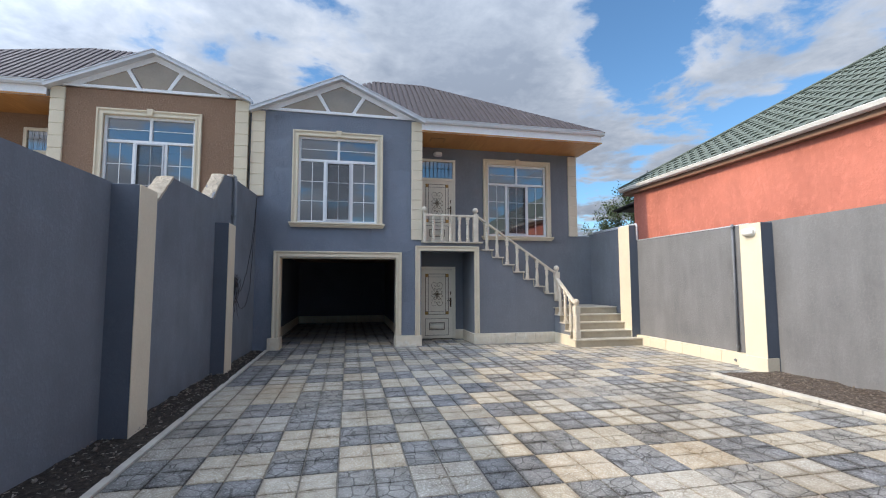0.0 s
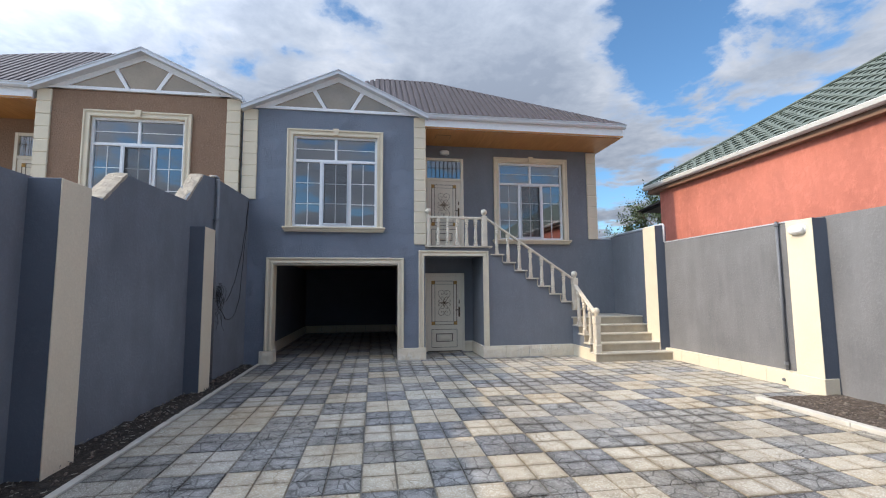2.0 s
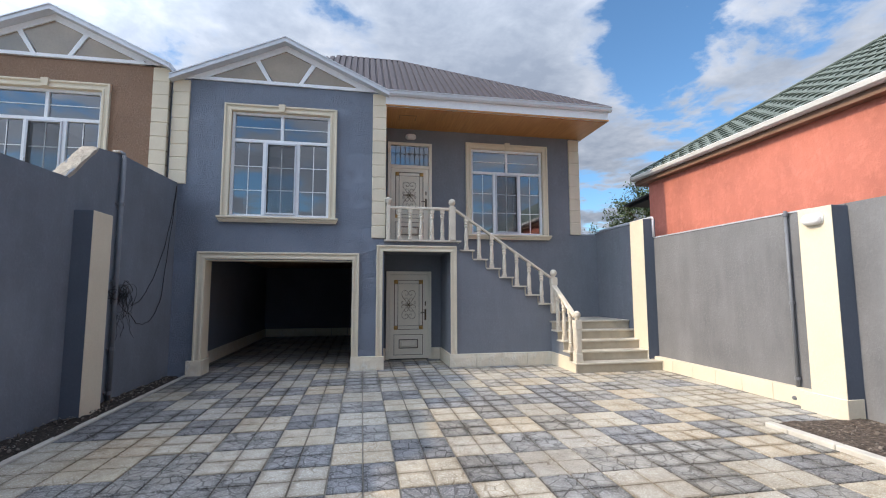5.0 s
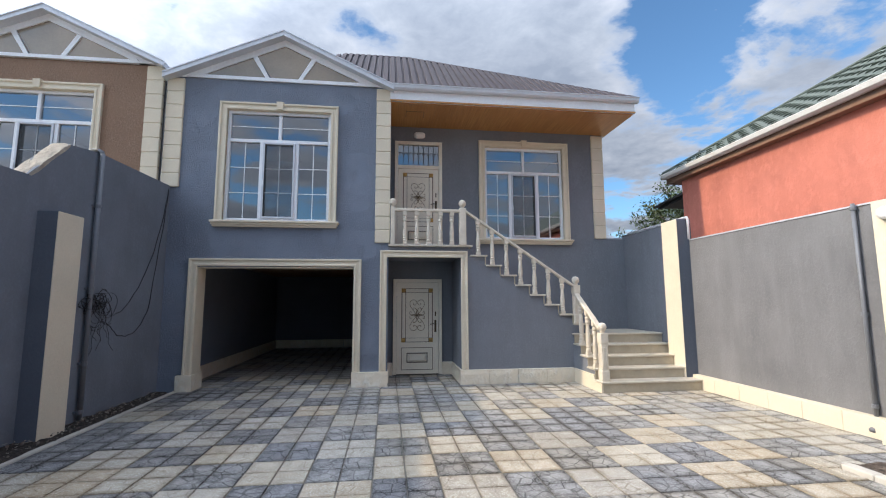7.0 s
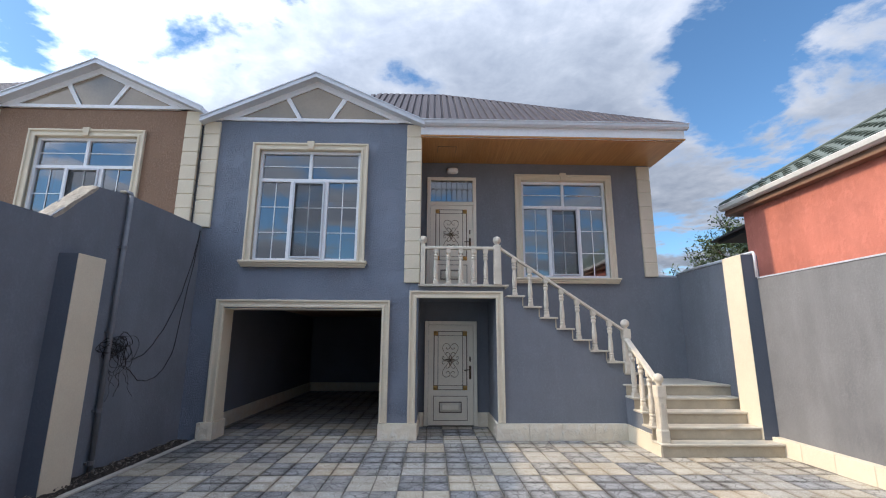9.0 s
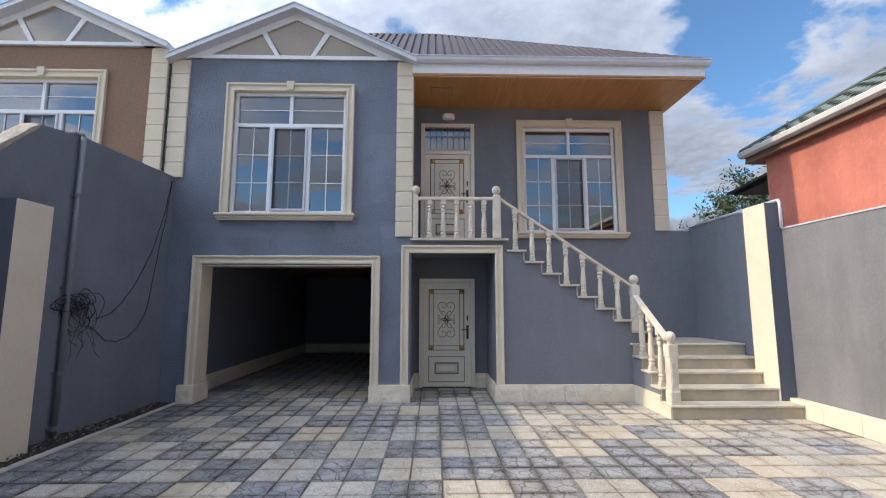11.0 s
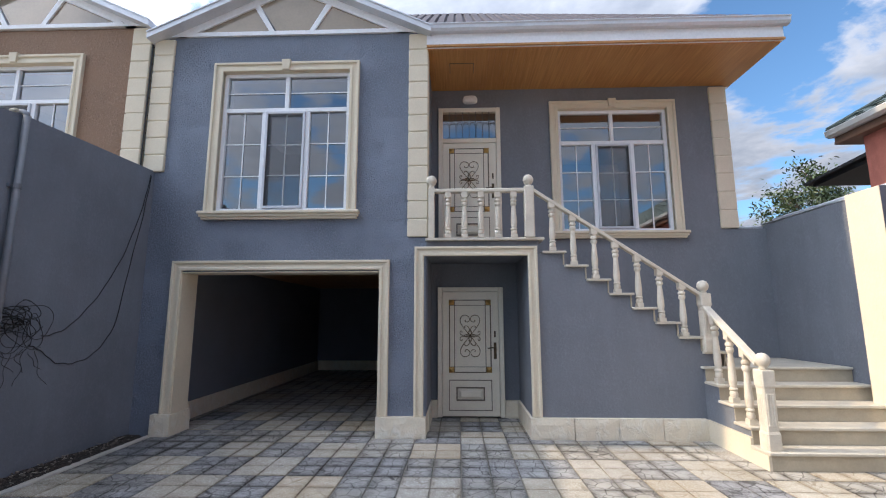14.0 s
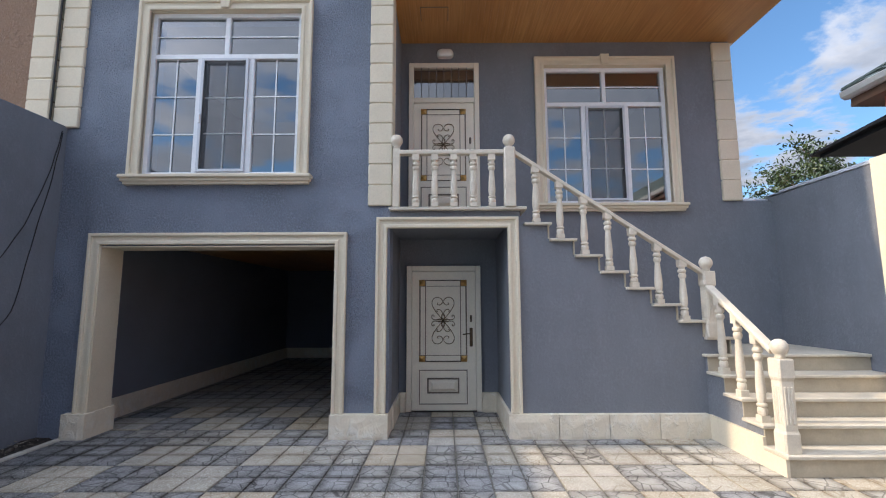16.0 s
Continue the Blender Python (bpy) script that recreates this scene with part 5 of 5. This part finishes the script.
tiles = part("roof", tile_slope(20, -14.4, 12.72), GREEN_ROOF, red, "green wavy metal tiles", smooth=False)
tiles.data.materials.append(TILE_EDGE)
bm = bmesh.new()
hx, hz = RE + 20 * ROW, 4.40 + 20 * ROW * SL
for f in (((RE + 0.06, 12.72, 4.42), (19.4, 12.72, 4.42), (hx, 8.02, hz)), ((19.4, -14.4, 4.42), (19.4, 12.72, 4.42), (hx, 8.02, hz), (hx, -9.7, hz)), ((RE, -14.4, 4.42), (19.4, -14.4, 4.42), (hx, -9.7, hz))):
    bm.faces.new([bm.verts.new(p) for p in f])
part("roof_back", bm, GREEN_ROOF, red)
part("hip_cap", tube([(RE + 0.02, 12.72, 4.45), (hx, 8.02, hz + 0.04)], 0.035, 8), TILE_EDGE, red)
part("vent", tube([(9.4, 12.6, 4.75), (9.4, 12.6, 5.02)], 0.02, 6), PIPE, red)

canopy = thing("canopy", (9.2, 13.6, 3.6), "dark sheet lean-to canopy behind the red house", "canopy")
part("sheet", prism(bmesh.new(), [(12.405, 4.19), (14.2, 4.02), (14.2, 3.98), (12.405, 4.13)], along_x, 9.22, 12.6), DARK_SHEET, canopy)
for x in (9.35, 10.9, 12.4):
    part("rafter", prism(bmesh.new(), [(12.405, 4.13), (14.1, 3.985), (14.1, 3.93), (12.405, 4.05)], along_x, x - 0.03, x + 0.03), DARK_SHEET, canopy)


# ---- tree ----
def tree(x, y, h, spread, seed, leaves, label):
    rng = random.Random(seed)
    t = thing("tree", (x, y, -0.05), label, "tree")
    bm = bmesh.new()
    tips = []

    def limb(p, d, length, r, depth):
        pts = [Vector(p)]
        dd = Vector(d).normalized()
        for i in range(5):
            dd = (dd + Vector((rng.uniform(-0.22, 0.22), rng.uniform(-0.22, 0.22), rng.uniform(-0.05, 0.16)))).normalized()
            pts.append(pts[-1] + dd * length / 5)
        join_bm(bm, tube(pts, lambda f: r * (1 - 0.6 * f), 6))
        if depth == 0:
            tips.extend(pts[1:])
            return
        if depth == 1:
            tips.extend(pts[3:])
        for k in range(4):
            q = pts[rng.choice((2, 3, 4, 5))]
            a = rng.random() * math.tau
            nd = dd * 0.7 + Vector((math.cos(a), math.sin(a), rng.uniform(0.0, 0.7))) * 0.9
            limb(q, nd, length * rng.uniform(0.55, 0.75), r * 0.5, depth - 1)

    limb((x, y, -0.05), (0.05, 0.0, 1), h * 0.5, 0.09, 3)
    part("trunk", bm, BARK, t)
    verts, faces = [], []
    for k in range(leaves):
        p = rng.choice(tips) + Vector((rng.gauss(0, 0.11), rng.gauss(0, 0.11), rng.gauss(0, 0.10))) * spread
        q = Euler((rng.uniform(-1.2, 1.2), rng.uniform(-1.2, 1.2), rng.random() * 6.3)).to_matrix()
        s = rng.uniform(0.035, 0.06)
        i = len(verts)
        for u, v, w in ((-1.2, 0, 0), (-0.3, -0.42, 0.08), (0.5, -0.36, 0.06), (1.3, 0, -0.12), (0.5, 0.36, 0.06), (-0.3, 0.42, 0.08)):
            verts.append(p + q @ (Vector((u, v, w)) * s))
        faces += [(i, i + 1, i + 5), (i + 1, i + 2, i + 4, i + 5), (i + 2, i + 3, i + 4)]
    me = bpy.data.meshes.new("crown")
    me.from_pydata([tuple(v) for v in verts], [], faces)
    me.materials.append(LEAF)
    under(new("crown", me), t)
    return t


tree(12.1, 17.0, 5.7, 1.25, 3, 10000, "leafy dark green tree behind the garden wall")

# ---- paving ----


def slab_mesh(name, mat, w, d):
    """One pressed slab: four raised fields parted by a cross groove."""
    bm = bmesh.new()
    g, c, h = 0.0035, 0.006, 0.009
    for i in (0, 1):
        for j in (0, 1):
            x0, x1, y0, y1 = (i - 1) * w / 2 + g, i * w / 2 - g, (j - 1) * d / 2 + g, j * d / 2 - g
            lo = [bm.verts.new(p) for p in ((x0, y0, -0.02), (x1, y0, -0.02), (x1, y1, -0.02), (x0, y1, -0.02))]
            mid = [bm.verts.new(p) for p in ((x0, y0, -h), (x1, y0, -h), (x1, y1, -h), (x0, y1, -h))]
            hi = [bm.verts.new(p) for p in ((x0 + c, y0 + c, 0), (x1 - c, y0 + c, 0), (x1 - c, y1 - c, 0), (x0 + c, y1 - c, 0))]
            bm.faces.new(hi)
            for k in range(4):
                n = (k + 1) % 4
                bm.faces.new((mid[k], mid[n], hi[n], hi[k]))
                bm.faces.new((lo[k], lo[n], mid[n], mid[k]))
    me = bpy.data.meshes.new(name)
    bmesh.ops.recalc_face_normals(bm, faces=bm.faces)
    bm.to_mesh(me)
    bm.free()
    me.materials.append(mat)
    return me


drive = thing("paving", (3, 7, -0.05), "paved yard of checkered pale and dark printed slabs", "paving", "structure")
part("bedding", boxes([(-1.376, 6.5, -3.6, 12.1, -0.08, -0.011), (6.5, 7.90, 7.38, 12.1, -0.08, -0.011), (2.29, 3.72, 12.1, 13.3, -0.08, -0.011), (-1.5, 1.95, 12.1, 19.4, -0.08, -0.0112)]), JOINT, drive)
rng = random.Random(2)
full = [slab_mesh("slab", SLAB_LIGHT, PX - 0.002, PY - 0.002), slab_mesh("slab", SLAB_DARK, PX - 0.002, PY - 0.002)]
cut = {}
far = [[], []]
regions = ((-1.372, 6.498, -3.6, 7.705), (6.498, 7.88, 7.39, 7.705), (-1.372, 7.88, 7.705, 12.08), (2.30, 3.70, 12.08, 13.26), (-1.16, 1.64, 12.08, 12.42), (-1.47, 1.92, 12.42, 19.36))
count = 0
for r in range(-17, 24):
    for c in range(-6, 13):
        x0, y0 = OX + c * PX, OY + r * PY
        dark = (c + r) % 2 == 0
        if rng.random() < 0.05:
            dark = not dark
        for a, b, e, f in regions:
            u0, u1, v0, v1 = max(x0, a), min(x0 + PX, b), max(y0, e), min(y0 + PY, f)
            if u1 - u0 < 0.03 or v1 - v0 < 0.03:
                continue
            z = rng.uniform(-0.002, 0.002)
            tilt = (rng.uniform(-0.2, 0.2), rng.uniform(-0.2, 0.2))
            cx, cy = (u0 + u1) / 2, (v0 + v1) / 2
            near = cy > 3.9 and cy < 13.3 and count < 300 and u1 - u0 > 0.15
            if not near:
                far[dark].append((u0 + 0.003, u1 - 0.003, v0 + 0.003, v1 - 0.003, z))
                continue
            count += 1
            if u1 - u0 > PX - 0.02 and v1 - v0 > PY - 0.02:
                me = full[dark]
            else:
                key = (dark, round(u1 - u0, 2), round(v1 - v0, 2))
                if key not in cut:
                    cut[key] = slab_mesh("slab", (SLAB_LIGHT, SLAB_DARK)[dark], u1 - u0 - 0.002, v1 - v0 - 0.002)
                me = cut[key]
            o = under(new("slab", me), drive)
            o.matrix_basis = pose(cx, cy, z, tilt[0], tilt[1], rng.uniform(-0.25, 0.25))
for dark in (0, 1):
    bm = bmesh.new()
    for u0, u1, v0, v1, z in far[dark]:
        um, vm = (u0 + u1) / 2, (v0 + v1) / 2
        for a, b in ((u0, um - 0.003), (um + 0.003, u1)):
            for e, f in ((v0, vm - 0.003), (vm + 0.003, v1)):
                box(bm, a, b, e, f, -0.02, z)
    tagged(part("slab_rest", bm, (SLAB_LIGHT, SLAB_DARK)[dark], drive), kind="stuff")
